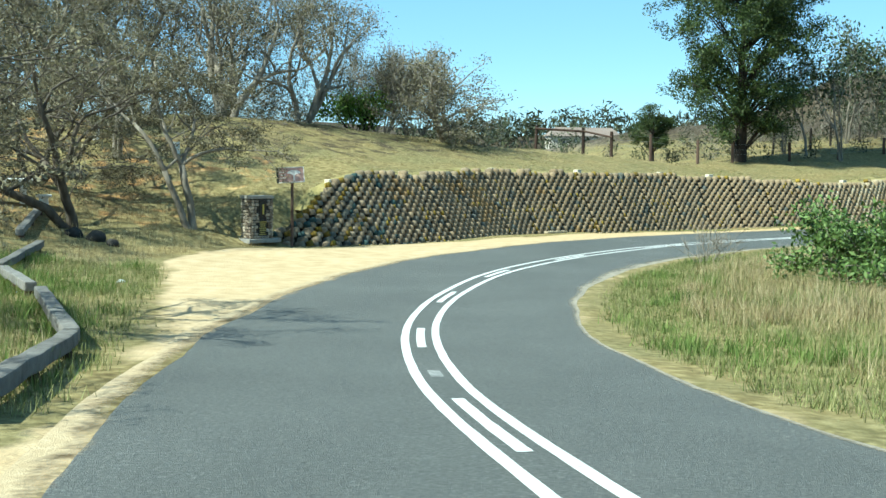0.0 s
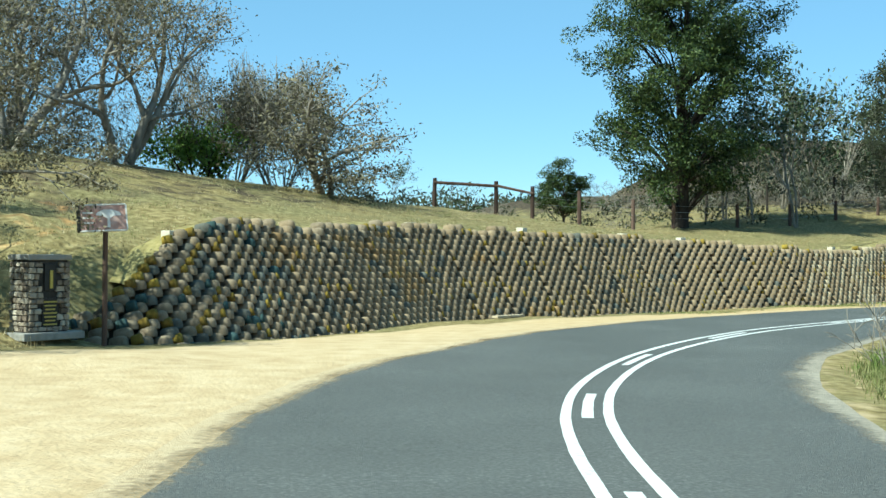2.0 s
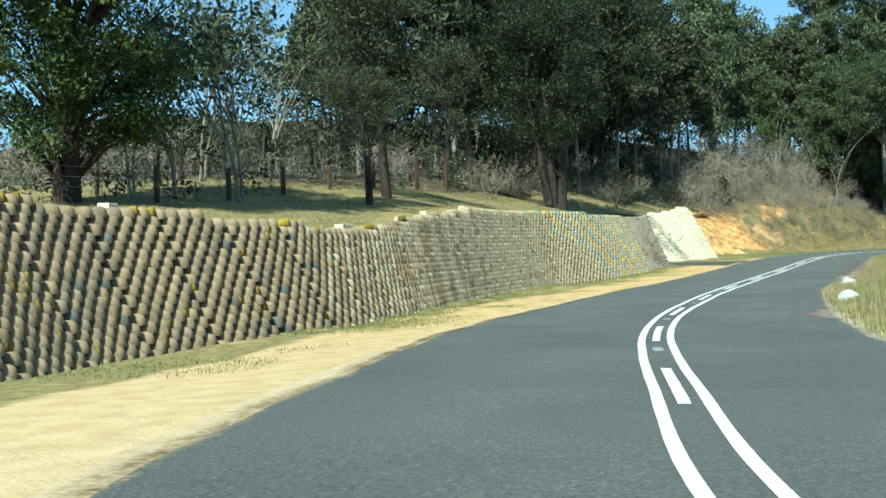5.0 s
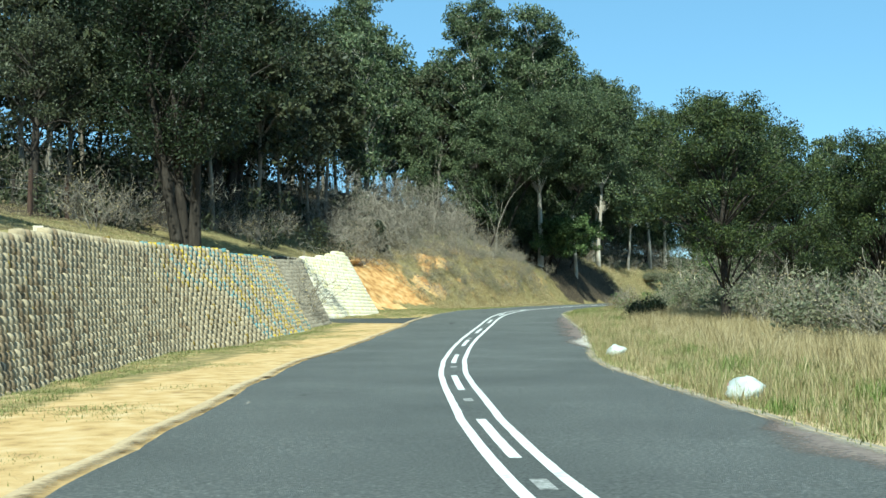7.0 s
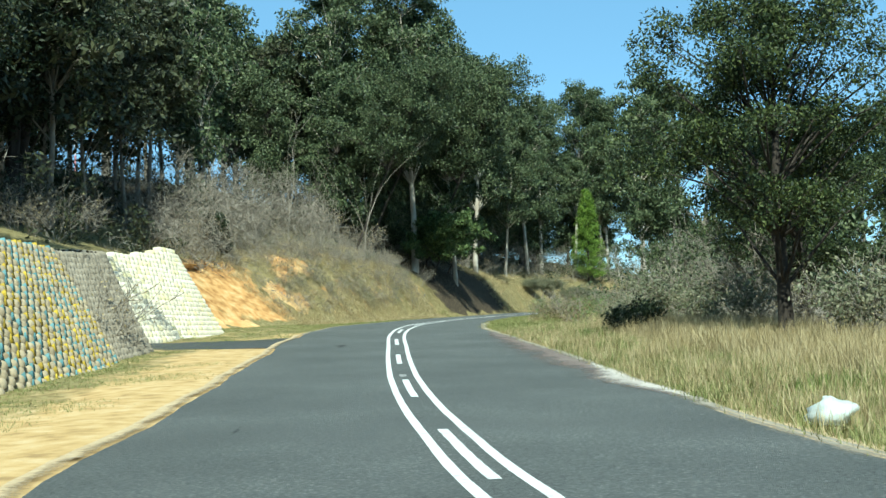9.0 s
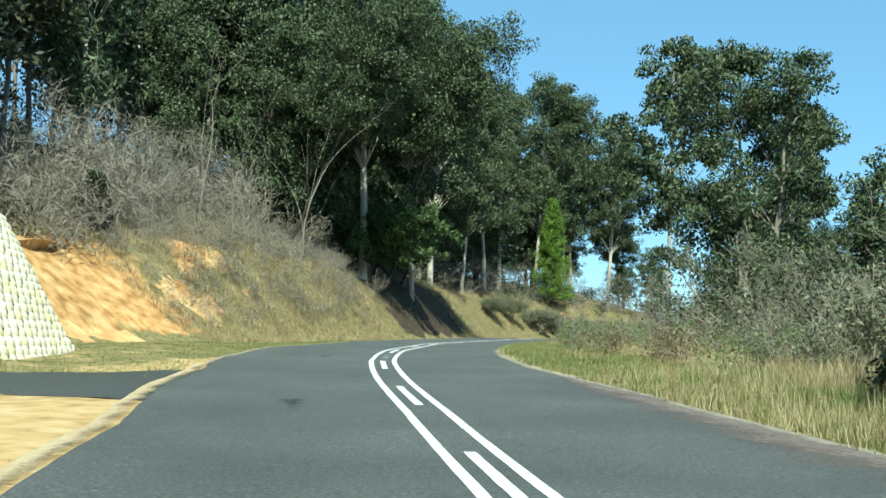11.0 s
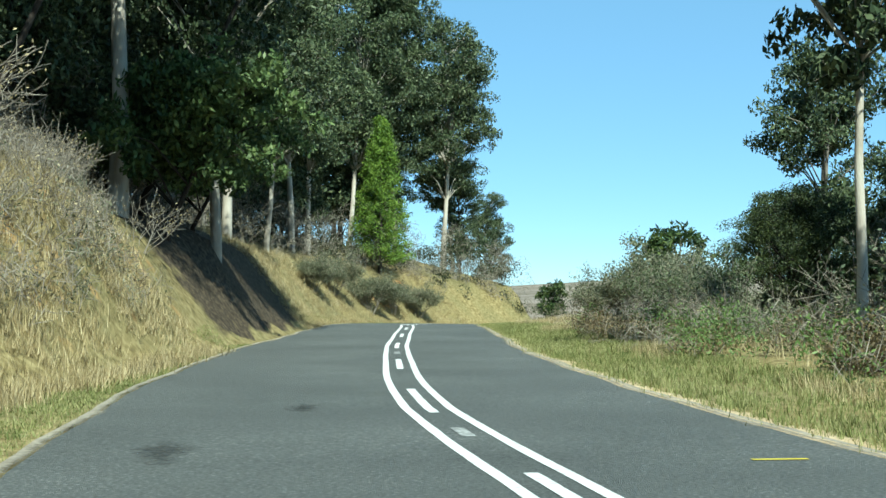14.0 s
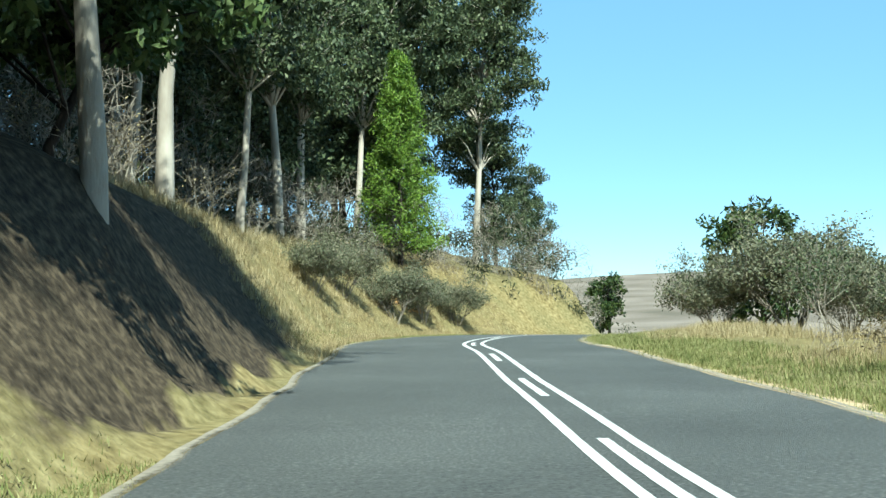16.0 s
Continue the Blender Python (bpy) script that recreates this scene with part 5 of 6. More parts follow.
rng = random.Random(77)
twig_spots, leaf_spots = [], []
for k in range(300):
    q = on_road(rng.uniform(78, 126), -rng.uniform(16.5, 34))
    (twig_spots if rng.random() < 0.4 else leaf_spots).append((q[0], q[1], rng.uniform(0.6, 3.2)))
for k in range(700):
    q = on_road(rng.uniform(124, 232), -rng.uniform(12.0, 27))
    (twig_spots if rng.random() < 0.45 else leaf_spots).append((q[0], q[1], rng.uniform(0.8, 4.0)))
for k in range(420):
    q = on_road(rng.uniform(84, 200), rng.uniform(11.0, 24))
    (twig_spots if rng.random() < 0.7 else leaf_spots).append((q[0], q[1], rng.uniform(0.3, 1.0)))
for k in range(260):
    q = on_road(rng.uniform(142, 170), -rng.uniform(11.0, 15.5))
    twig_spots.append((q[0], q[1], rng.uniform(1.0, 4.5)))
for k in range(620):
    q = on_road(rng.uniform(172, 242), -rng.uniform(9.0, 15.0))
    (twig_spots if rng.random() < 0.6 else leaf_spots).append((q[0], q[1], rng.uniform(0.8, 4.6)))
brush_band("undergrowth", "grey leafless undergrowth beneath the wood", twig_spots, 0.9, 80, 0.6, M_TWIG, 5, aspect=0.045)
# near-black leaf clumps added as the dark shade between the trunks
wood_shade_spots = [(rng.uniform(38, 84), rng.uniform(104, 120), rng.uniform(1.0, 5.0)) for k in range(260)]
wood_shade_spots += [(rng.uniform(36, 84), rng.uniform(110, 122), rng.uniform(4.0, 9.0)) for k in range(220)]
wood_shade_spots = [q for q in wood_shade_spots if q[1] > 94 + max(0, q[0] - 30) * 0.36]
brush_band("undergrowth", "dark leaf clumps filling in the shade deep in the wood", wood_shade_spots, 1.3, 60, 0.45, M_LEAF_DARK, 17)
hill_spots = [(rng.uniform(-34, -7), rng.uniform(60, 72), rng.uniform(1.0, 4.2)) for k in range(260)]
brush_band("undergrowth", "grey twiggy scrub on the hill's crest", hill_spots, 1.0, 90, 0.5, M_TWIG, 15, aspect=0.06)
far_spots = [(rng.uniform(-10, 95), rng.uniform(190, 300), rng.uniform(2.0, 6.0)) for k in range(330)]
brush_band("far_wood", "dark far-off trees on the hillside round the houses", far_spots, 3.0, 60, 1.3, M_LEAF_WATTLE, 31)
brush_band("undergrowth", "olive scrub on the hill's crest", hill_spots[:150], 0.9, 80, 0.2, M_LEAF_ACACIA, 16)
bank_spots = []
for k in range(620):
    s = rng.uniform(146, 171)
    q = on_road(s, -rng.uniform(np.interp(s, BANK[:, 0], BANK[:, 1]) + 0.6, np.interp(s, BANK[:, 0], BANK[:, 2]) + 4))
    bank_spots.append((q[0], q[1], rng.uniform(0.25, 0.9)))
brush_band("bank_weeds", "grey-brown dead weed stalks tangled over the cut bank", bank_spots, 0.45, 32, 0.42, M_TWIG, 25, aspect=0.035)
brush_band("bank_leaves", "dusty low weeds scattered over the cut bank", [q for q in bank_spots if noise.noise((q[0] * 0.5, q[1] * 0.5, 2)) > 0.05], 0.4, 60, 0.09, M_LEAF_THICKET, 26)
verge_spots = []
for k in range(420):
    q = on_road(rng.uniform(126, 190), rng.uniform(5.4, 11))
    verge_spots.append((q[0], q[1], rng.uniform(0.3, 1.2)))
brush_band("verge_weeds", "tall thin dead weed stalks along the verge", verge_spots[:230], 0.45, 34, 0.6, M_TWIG, 27, aspect=0.02)
brush_band("verge_leaves", "rust-brown weeds along the verge", [(x, y, 0.6) for x, y, h in verge_spots if noise.noise((x * 0.25, y * 0.25, 7)) > 0.1], 0.45, 130, 0.1, M_LEAF_RUST, 28)
brush_band("verge_leaves", "fresh green weeds along the verge", [(x, y, 0.7) for x, y, h in verge_spots if noise.noise((x * 0.25, y * 0.25, 3)) > 0.15], 0.5, 150, 0.1, M_LEAF_FRESH, 29)
brush_band("undergrowth", "low dark bushes beyond the road's far bend", [(rng.uniform(206, 240), rng.uniform(107, 116), rng.uniform(0.8, 2.2)) for k in range(110)], 0.9, 60, 0.3, M_LEAF_WATTLE, 30)
brush_band("undergrowth", "dark leafy undergrowth beneath the wood", leaf_spots, 0.7, 80, 0.26, M_LEAF_WATTLE, 6)


def pine(name, label, seed, height, needles):
    rng = random.Random(seed)
    wv, wf, tips = [], [], []
    tube(wv, wf, [Vector((0, 0, -0.3)), Vector((0.05, 0, height * 0.5)), Vector((0, 0.03, height))], [0.16, 0.1, 0.02], 8)
    z = height * 0.06
    while z < height * 0.98:
        r = (1 - z / height) ** 0.8 * height * 0.2 + 0.15
        for k in range(6):
            a = rng.uniform(0, 2 * math.pi)
            e = Vector((math.cos(a) * r, math.sin(a) * r, z + r * 0.25))
            tube(wv, wf, [Vector((0, 0, z)), e * 0.5 + Vector((0, 0, z * 0.5 - 0.05)), e], [0.035, 0.025, 0.01], 4)
            for f_ in (0.4, 0.6, 0.8, 1.0):
                tips.append((e.x * f_, e.y * f_, z + (e.z - z) * f_))
        z += 0.32
    root = thing(name, label, "tree")
    mesh_object("trunk", wv, wf, M_BARK, root, smooth=True)
    lv, lf = leaves_mesh(tips, 0.42, 26000, 0.26, rng, -0.7, 1.0, 0.22)
    mesh_object("crown", lv.tolist(), lf.tolist(), needles, root)
    return root


plant(pine("pine_tree", "bright green young pine tree on the cut bank", 5, 12.0, M_LEAF_PINE), [(169.5, 118.4, 0.92, 0)])
plant(pine("young_conifer", "small dark conifer on the grassy bank", 6, 2.0, M_LEAF_DARK), [(87.2, 109.6, 1.0, 0)])
BRUSH = dict(depth=3, wander=0.16, open=0.5, lift=0.04, fork=(1, 2), ratio=(0.6, 0.85), taper=0.6)
t_ = tree("dry_shrub", "grey leafless shrub on the bank", "shrub", 91, 6, 2.0, 0.026, M_TWIG, M_DRY, 160, 0.07, 0.2, BRUSH, 0.6, 0.4, group="dry shrubs")
rng = random.Random(8)
spots = []
for k in range(46):
    s = rng.uniform(126, 176)
    d = -(np.interp(s, BANK[:, 0], BANK[:, 2]) + rng.uniform(1.0, 8.0))
    q = on_road(s, d)
    spots.append((q[0], q[1], rng.uniform(0.7, 1.5), rng.uniform(0, 6)))
for k in range(44):
    s = rng.uniform(139, 174)
    q = on_road(s, -(np.interp(s, BANK[:, 0], BANK[:, 2]) + rng.uniform(-0.9, 1.8)))
    spots.append((q[0], q[1], rng.uniform(0.35, 0.8), rng.uniform(0, 6)))
for k in range(12):
    q = on_road(rng.uniform(126, 176), rng.uniform(6.5, 9.5))
    spots.append((q[0], q[1], rng.uniform(0.35, 0.75), rng.uniform(0, 6)))
for k in range(16):
    q = on_road(rng.uniform(176, 212), -rng.uniform(6.8, 11))
    spots.append((q[0], q[1], rng.uniform(0.7, 1.6), rng.uniform(0, 6)))
for k in range(34):
    q = on_road(rng.uniform(86, 190), rng.uniform(9.5, 17))
    spots.append((q[0], q[1], rng.uniform(0.7, 1.5), rng.uniform(0, 6)))
for k in range(22):
    spots.append((rng.uniform(18, 60), rng.uniform(92, 108), rng.uniform(0.8, 1.5), rng.uniform(0, 6)))
plant(t_, spots)
t_ = tree("green_shrub", "grey-green leafy shrub at the roadside", "shrub", 97, 7, 1.8, 0.03, M_TWIG, M_LEAF_THICKET, 1500, 0.11, 0.34, BRUSH, 0.55, 0.4, group="green shrubs")
spots = []
for k in range(26):
    q = on_road(rng.uniform(95, 200), rng.uniform(8.5, 15))
    spots.append((q[0], q[1], rng.uniform(0.6, 1.4), rng.uniform(0, 6)))
for k in range(7):
    q = on_road(rng.uniform(124, 178), rng.uniform(7.3, 9.5))
    spots.append((q[0], q[1], rng.uniform(0.35, 0.7), rng.uniform(0, 6)))
for k in range(12):
    q = on_road(rng.uniform(66, 100), rng.uniform(9.5, 15))
    spots.append((q[0], q[1], rng.uniform(0.8, 1.6), rng.uniform(0, 6)))
plant(t_, spots)
t_ = tree("leafy_shrub", "bright green leafy shrub on the inside of the bend", "shrub", 99, 8, 1.5, 0.03, M_TWIG, M_LEAF_FRESH, 6000, 0.11, 0.3, BRUSH, 0.6, 0.4, group="leafy shrubs")
plant(t_, [(9.0, 26.6, 1.2, 0.2), (9.7, 25.2, 1.25, 1.2), (10.4, 27.6, 1.3, 3.0), (125.0, 96.5, 0.8, 2.0), (122.0, 95.0, 0.7, 4.0)])
t_ = tree("thicket", "broad grey-green thicket beyond the verge", "bush", 101, 9, 5.0, 0.09, M_BARK_GREY, M_LEAF_THICKET, 14000, 0.16, 0.5, dict(BARE, depth=4, open=0.5), 0.6, 0.35, group="verge thickets")
plant(t_, [(171, 99.0, 1.35, 0.1), (168.5, 96.5, 1.2, 2.0), (166.5, 94.0, 1.0, 4.0), (173, 102.5, 0.95, 1.0), (186, 86, 1.1, 2.6), (160, 116.6, 0.62, 1.0), (164.5, 116.2, 0.6, 2.2), (168.8, 115.4, 0.55, 3.3), (155, 117.6, 0.55, 4.0), (149.5, 117.2, 0.5, 5.1)])
t_ = tree("dead_tree", "thin leafless dead tree beyond the verge", "tree", 103, 1, 7.0, 0.09, M_BARK_GREY, M_DRY, 0, 0.1, 0.3, dict(BARE, depth=3, open=0.25), 0.05, 0.45, group="dead trees")
plant(t_, [(150.2, 95.3, 1.0, 0), (154.8, 92.8, 0.8, 2.0), (148.5, 97, 0.6, 1.0)])
t_ = tree("dry_bush", "small leafless grey bush in the roadside grass", "bush", 107, 12, 1.3, 0.025, M_TWIG, M_DRY, 0, 0.1, 0.2, dict(BRUSH, depth=3), 0.5, 0.42)
plant(t_, [(7.7, 36.6, 1.0, 0.0)])

# dark-leaved bush that stands in for a tree's shadow on the verge
t_ = tree("dark_bush", "low dark bush standing for a shadow patch in the verge grass", "bush", 109, 9, 1.0, 0.03, M_TWIG, M_LEAF_DARK, 7000, 0.11, 0.3, dict(BRUSH, depth=3), 0.9, 0.42, flat=0.8)
plant(t_, [(67.6, 78.9, 1.05, 0.0)])
t_ = tree("rusty_shrub", "low rust-brown shrub at the verge's edge", "shrub", 113, 9, 1.1, 0.025, M_TWIG, M_LEAF_RUST, 2600, 0.1, 0.28, dict(BRUSH, depth=3), 0.6, 0.42, group="rusty shrubs")
spots = []
for k in range(7):
    q = on_road(rng.uniform(146, 173), rng.uniform(6.2, 8.2))
    spots.append((q[0], q[1], rng.uniform(0.5, 1.0), rng.uniform(0, 6)))
plant(t_, spots)

# ---- stone plinth, sign and picnic place ----
M_STONE = material("field_stone", [(0.13, 0.1, 0.075), (0.3, 0.25, 0.19), (0.48, 0.42, 0.33)], 7, 10, 0.9, 0.7, 40, 0.3, 1, objrand=0.6)
M_GREYSLAB = material("grey_cement", [(0.2, 0.19, 0.17), (0.32, 0.31, 0.28)], 8, 10, 0.9, 0.4, 50)
M_BLACK = material("black_plaque", [(0.012, 0.011, 0.01), (0.03, 0.028, 0.024)], 8, 6, 0.5, 0.1, 60)
M_GOLD = material("yellow_lettering", [(0.34, 0.26, 0.05), (0.5, 0.4, 0.1)], 12, 6, 0.6, 0)
M_SIGN = material("faded_brown_sign", [(0.27, 0.13, 0.1), (0.38, 0.22, 0.18), (0.52, 0.38, 0.33)], 6, 10, 0.6, 0.1, 30, 0.5, 2)
M_SIGNWHITE = material("sign_white", [(0.6, 0.56, 0.52), (0.74, 0.71, 0.68)], 8, 8, 0.6, 0)
M_WHITE = material("white_painted_concrete", [(0.62, 0.61, 0.57), (0.78, 0.77, 0.74)], 6, 10, 0.85, 0.3, 40)
M_BAG = material("thin_white_plastic", [(0.62, 0.68, 0.64), (0.78, 0.82, 0.8)], 9, 6, 0.35, 0.4, 30, translucent=0.4)
M_BAGRED = material("bag_print", [(0.4, 0.12, 0.12), (0.6, 0.3, 0.3)], 12, 4, 0.5, 0)
M_PALEPLANK = material("pale_plank", [(0.35, 0.28, 0.18), (0.5, 0.42, 0.3)], 6, 10, 0.9, 0.4, 40)
M_ROCK = material("dark_rock", [(0.02, 0.018, 0.015), (0.06, 0.055, 0.05)], 6, 10, 0.9, 0.8, 20)
M_ROOF = material("roof_tiles", [(0.17, 0.13, 0.11), (0.27, 0.22, 0.19)], 3, 6, 0.9, 0.3, 8)
M_HOUSE = material("house_plaster", [(0.42, 0.38, 0.32), (0.55, 0.51, 0.45)], 2, 6, 0.9, 0.1, 8)
M_PANE = material("dark_panes", [(0.03, 0.035, 0.04), (0.06, 0.065, 0.07)], 3, 4, 0.2, 0)
M_WIRE = material("galvanised_wire", [(0.25, 0.25, 0.25), (0.4, 0.4, 0.4)], 20, 4, 0.5, 0, metal=0.8)

px_, py_ = -6.35, 42.4
plinth = thing("stone_plinth", "stone-clad memorial plinth with dark niche and yellow plaque", "plinth", (px_, py_, ground_at(px_, py_) - 0.02), 46)
part("base_slab", box_bm(1.35, 0.95, 0.14, (0, 0, 0.07), 0.02), M_GREYSLAB, plinth)
part("body", box_bm(0.86, 0.5, 1.36, (0, 0, 0.8), 0.01), M_ROCK, plinth)
part("cap", box_bm(0.98, 0.62, 0.1, (0, 0, 1.53), 0.02), M_GREYSLAB, plinth)
rng = random.Random(4)
for face in range(3):
    z = 0.15
    while z < 1.42:
        h = rng.uniform(0.08, 0.13)
        if z + h > 1.48:
            h = 1.48 - z
        x = -0.45 if face == 0 else -0.27
        lim = 0.45 if face == 0 else 0.27
        while x < lim - 0.04:
            w = min(rng.uniform(0.09, 0.2), lim - x)
            cx = x + w / 2
            if not (face == 0 and abs(cx) < 0.2 and z > 0.2):
                bm = box_bm(max(w - 0.02, 0.05), 0.07, h - 0.02, (0, 0, 0), 0.018)
                for vv in bm.verts:
                    vv.co += Vector((rng.gauss(0, 0.006), rng.gauss(0, 0.008), rng.gauss(0, 0.006)))
                m = Matrix.Translation((cx, -0.27, z + h / 2)) if face == 0 else Matrix.Translation((-0.45 if face == 1 else 0.45, cx, z + h / 2)) @ Matrix.Rotation(math.pi / 2, 4, "Z")
                bmesh.ops.transform(bm, matrix=m, verts=bm.verts)
                part("stone", bm, M_STONE, plinth)
            x += w
        z += h
part("niche", box_bm(0.26, 0.05, 0.5, (0.02, -0.262, 1.16), 0.008), M_BLACK, plinth, "black recessed niche panel")
part("emblem", box_bm(0.07, 0.02, 0.34, (0.03, -0.3, 1.12), 0.008), M_GOLD, plinth, "upright yellow emblem")
plaque = part("plaque", box_bm(0.34, 0.04, 0.55, (0.02, -0.265, 0.5), 0.008), M_BLACK, plinth, "dark plaque with yellow lines")
for k in range(7):
    part("line", box_bm(0.3 - 0.04 * (k % 3), 0.008, 0.028, (0.02, -0.291, 0.7 - k * 0.07), 0.002), M_GOLD, plaque)

sx_, sy_ = -5.2, 42.7
sign = thing("roadside_sign", "faded brown sign board with a white tree emblem on a pole", "sign", (sx_, sy_, ground_at(sx_, sy_)), 14)
part("pole", rod_bm((0, 0, -0.3), (0, 0, 2.4), 0.055, 0.05, 10), M_WOOD, sign)
tilt = Matrix.Translation((-0.06, -0.08, 2.45)) @ Matrix.Rotation(radians(-14), 4, "X") @ Matrix.Rotation(radians(-3), 4, "Y")
board = part("board", box_bm(0.86, 0.035, 0.5, (0, 0, 0), 0.012, tilt), M_SIGN, sign)
part("rim", box_bm(0.06, 0.12, 0.52, (-0.45, 0.03, 0), 0.012, tilt), M_BLACK, sign)
for a, b in (((0, 0, 0.255), (0.88, 0.05, 0.03)), ((0, 0, -0.255), (0.88, 0.05, 0.03)), ((0.44, 0, 0), (0.03, 0.05, 0.5))):
    part("edge", box_bm(*b, a, 0.006, tilt), M_SIGNWHITE, sign)
bm = bmesh.new()
outline = [(-0.03, -0.2), (0.03, -0.2), (0.025, -0.02), (0.1, 0.03), (0.24, 0.04), (0.22, 0.1), (0.1, 0.15), (-0.08, 0.16), (-0.2, 0.11), (-0.24, 0.05), (-0.1, 0.03), (-0.02, -0.02)]
top_ = [bm.verts.new((x + 0.1, -0.024, z)) for x, z in outline]
bm.faces.new(top_)
bmesh.ops.transform(bm, matrix=tilt, verts=bm.verts)
part("emblem", bm, M_SIGNWHITE, board, "white tree shape")
for k in range(3):
    part("mark", box_bm(0.2, 0.006, 0.03, (-0.28, -0.021, 0.1 - 0.1 * k), 0.001, tilt), M_SIGNWHITE, board)

tx_, ty_ = -14.0, 40.2
table = thing("picnic_table", "white painted concrete picnic table on the grass", "table", (tx_, ty_, ground_at(tx_, ty_)), 20)
part("tabletop", box_bm(1.5, 0.75, 0.09, (0, 0, 0.76), 0.02), M_WHITE, table)
for x in (-0.45, 0.45):
    part("pedestal", box_bm(0.2, 0.5, 0.74, (x, 0, 0.36), 0.02), M_WHITE, table)
bx_, by_ = -13.0, 40.6
bench = thing("picnic_bench", "white painted concrete bench beside the picnic table", "bench", (bx_, by_, ground_at(bx_, by_)), 20)
part("seat", box_bm(0.5, 0.36, 0.09, (0, 0, 0.42), 0.02), M_WHITE, bench)
part("leg", box_bm(0.3, 0.26, 0.42, (0, 0, 0.19), 0.02), M_WHITE, bench)
for x, y, h in ((-13.9, 50.0, 0.6), (-10.7, 50.0, 0.5), (-16.9, 50.5, 0.5)):
    p_ = thing("white_stump", "short white painted post on the hillside", "post", (x, y, ground_at(x, y)), x * 20, "white posts")
    part("post", rod_bm((0, 0, -0.1), (0, 0, h), 0.14, 0.13, 10), M_WHITE, p_)


def lump_bm(r, seed, squash=0.6, rough=0.25, n=2):
    bm = bmesh.new()
    bmesh.ops.create_icosphere(bm, subdivisions=n, radius=r)
    for v in bm.verts:
        k = 1 + rough * noise.noise(v.co / r * 1.3 + Vector((seed, 0, 0))) + rough * 0.5 * noise.noise(v.co / r * 4 + Vector((0, seed, 0)))
        v.co = Vector((v.co.x * k, v.co.y * k, max(v.co.z * k * squash, -r * squash * 0.8)))
    return bm


for k, (x, y, r) in enumerate(((-10.2, 36.6, 0.3), (-10.9, 36.8, 0.26), (-13.5, 46.0, 0.4), (-9.6, 36.2, 0.18))):
    rk = thing("dark_rock", "dark weathered rock lying in the grass", "rock", (x, y, ground_at(x, y) + r * 0.3), k * 50, "dark rocks")
    part("stone", lump_bm(r, k + 2.0, 0.8), M_ROCK, rk, smooth=True)
for k, (x, y, r) in enumerate(((-7.0, 27.0, 0.1), (-8.2, 24.0, 0.08), (-6.9, 21.5, 0.07))):
    rk = thing("litter_scrap", "crumpled white paper scrap on the ground", "litter", (x, y, ground_at(x, y) + 0.02), k * 50, "litter scraps")
    part("scrap", lump_bm(r, k + 9.0, 0.4, 0.5), M_BAG, rk)

# low timber beams on stub posts bordering the lay-by
M_BEAM = material("grey_timber", [(0.06, 0.055, 0.05), (0.17, 0.16, 0.145), (0.3, 0.285, 0.26)], 6, 12, 0.9, 0.6, 40, 0.4, 1.0, objrand=0.3)
rng = random.Random(6)
beams = [((-3.7, 9.6), (-4.5, 14.9)), ((-4.6, 15.3), (-7.2, 22.2)), ((-7.6, 22.9), (-9.4, 26.6)), ((-9.7, 27.2), (-10.8, 33.4)), ((-11.7, 34.4), (-12.9, 40.0))]
for k, (a, b) in enumerate(beams):
    za, zb = ground_at(*a), ground_at(*b)
    ln, turn = math.hypot(b[0] - a[0], b[1] - a[1]), math.atan2(b[1] - a[1], b[0] - a[0])
    lg = thing("timber_barrier", "low weathered grey timber beam on stub posts beside the lay-by", "barrier", (a[0], a[1], za), math.degrees(turn), "lay-by beams")
    bm = box_bm(ln, 0.22, 0.18, (ln / 2, 0, 0.2), 0.03)
    slope = math.atan2(zb - za, ln)
    bmesh.ops.subdivide_edges(bm, edges=[e for e in bm.edges if e.calc_length() > 1.5], cuts=7, use_grid_fill=True)
    for v in bm.verts:
        v.co += Vector((0, 0.025 * noise.noise((v.co.x, k, 0)), 0.03 * noise.noise((v.co.x * 0.8, k, 4)) + v.co.x * math.tan(slope)))
    part("beam", bm, M_BEAM, lg)
    for u in (0.08, 0.5, 0.92):
        z0 = u * ln * math.tan(slope)
        part("stub_post", rod_bm((ln * u, 0, z0 - 0.3), (ln * u, 0, z0 + 0.14), 0.1, 0.09, 8), M_WOOD, lg)

# slab and plank at the wall's foot
sl = thing("loose_plank", "pale plank lying at the foot of the block wall", "plank", (4.75, 53.2, ground_at(4.75, 53.2) + 0.02), 42)
part("board", box_bm(1.25, 0.22, 0.07, (0, 0, 0.04), 0.012), M_PALEPLANK, sl)

# plastic bags on the verge
for x, y, r, k in ((45.5, 69.5, 0.25, 3.0), (33.2, 61.2, 0.27, 5.0)):
    bag = thing("plastic_bag", "knotted white plastic bag lying in the verge grass", "plastic bag", (x, y, ground_at(x, y) + r * 0.55), k * 40, "plastic bags")
    part("body", lump_bm(r, k, 0.68, 0.45, 3), M_BAG, bag, smooth=True)
    bm = rod_bm((0.05, 0, r * 0.45), (0.07, 0.02, r * 0.74), 0.045, 0.03, 7)
    part("knot", bm, M_BAG, bag)
    part("print", box_bm(0.12, 0.012, 0.1, (-0.05, -r * 0.98, 0.04), 0.003), M_BAGRED, bag, "faded red print")

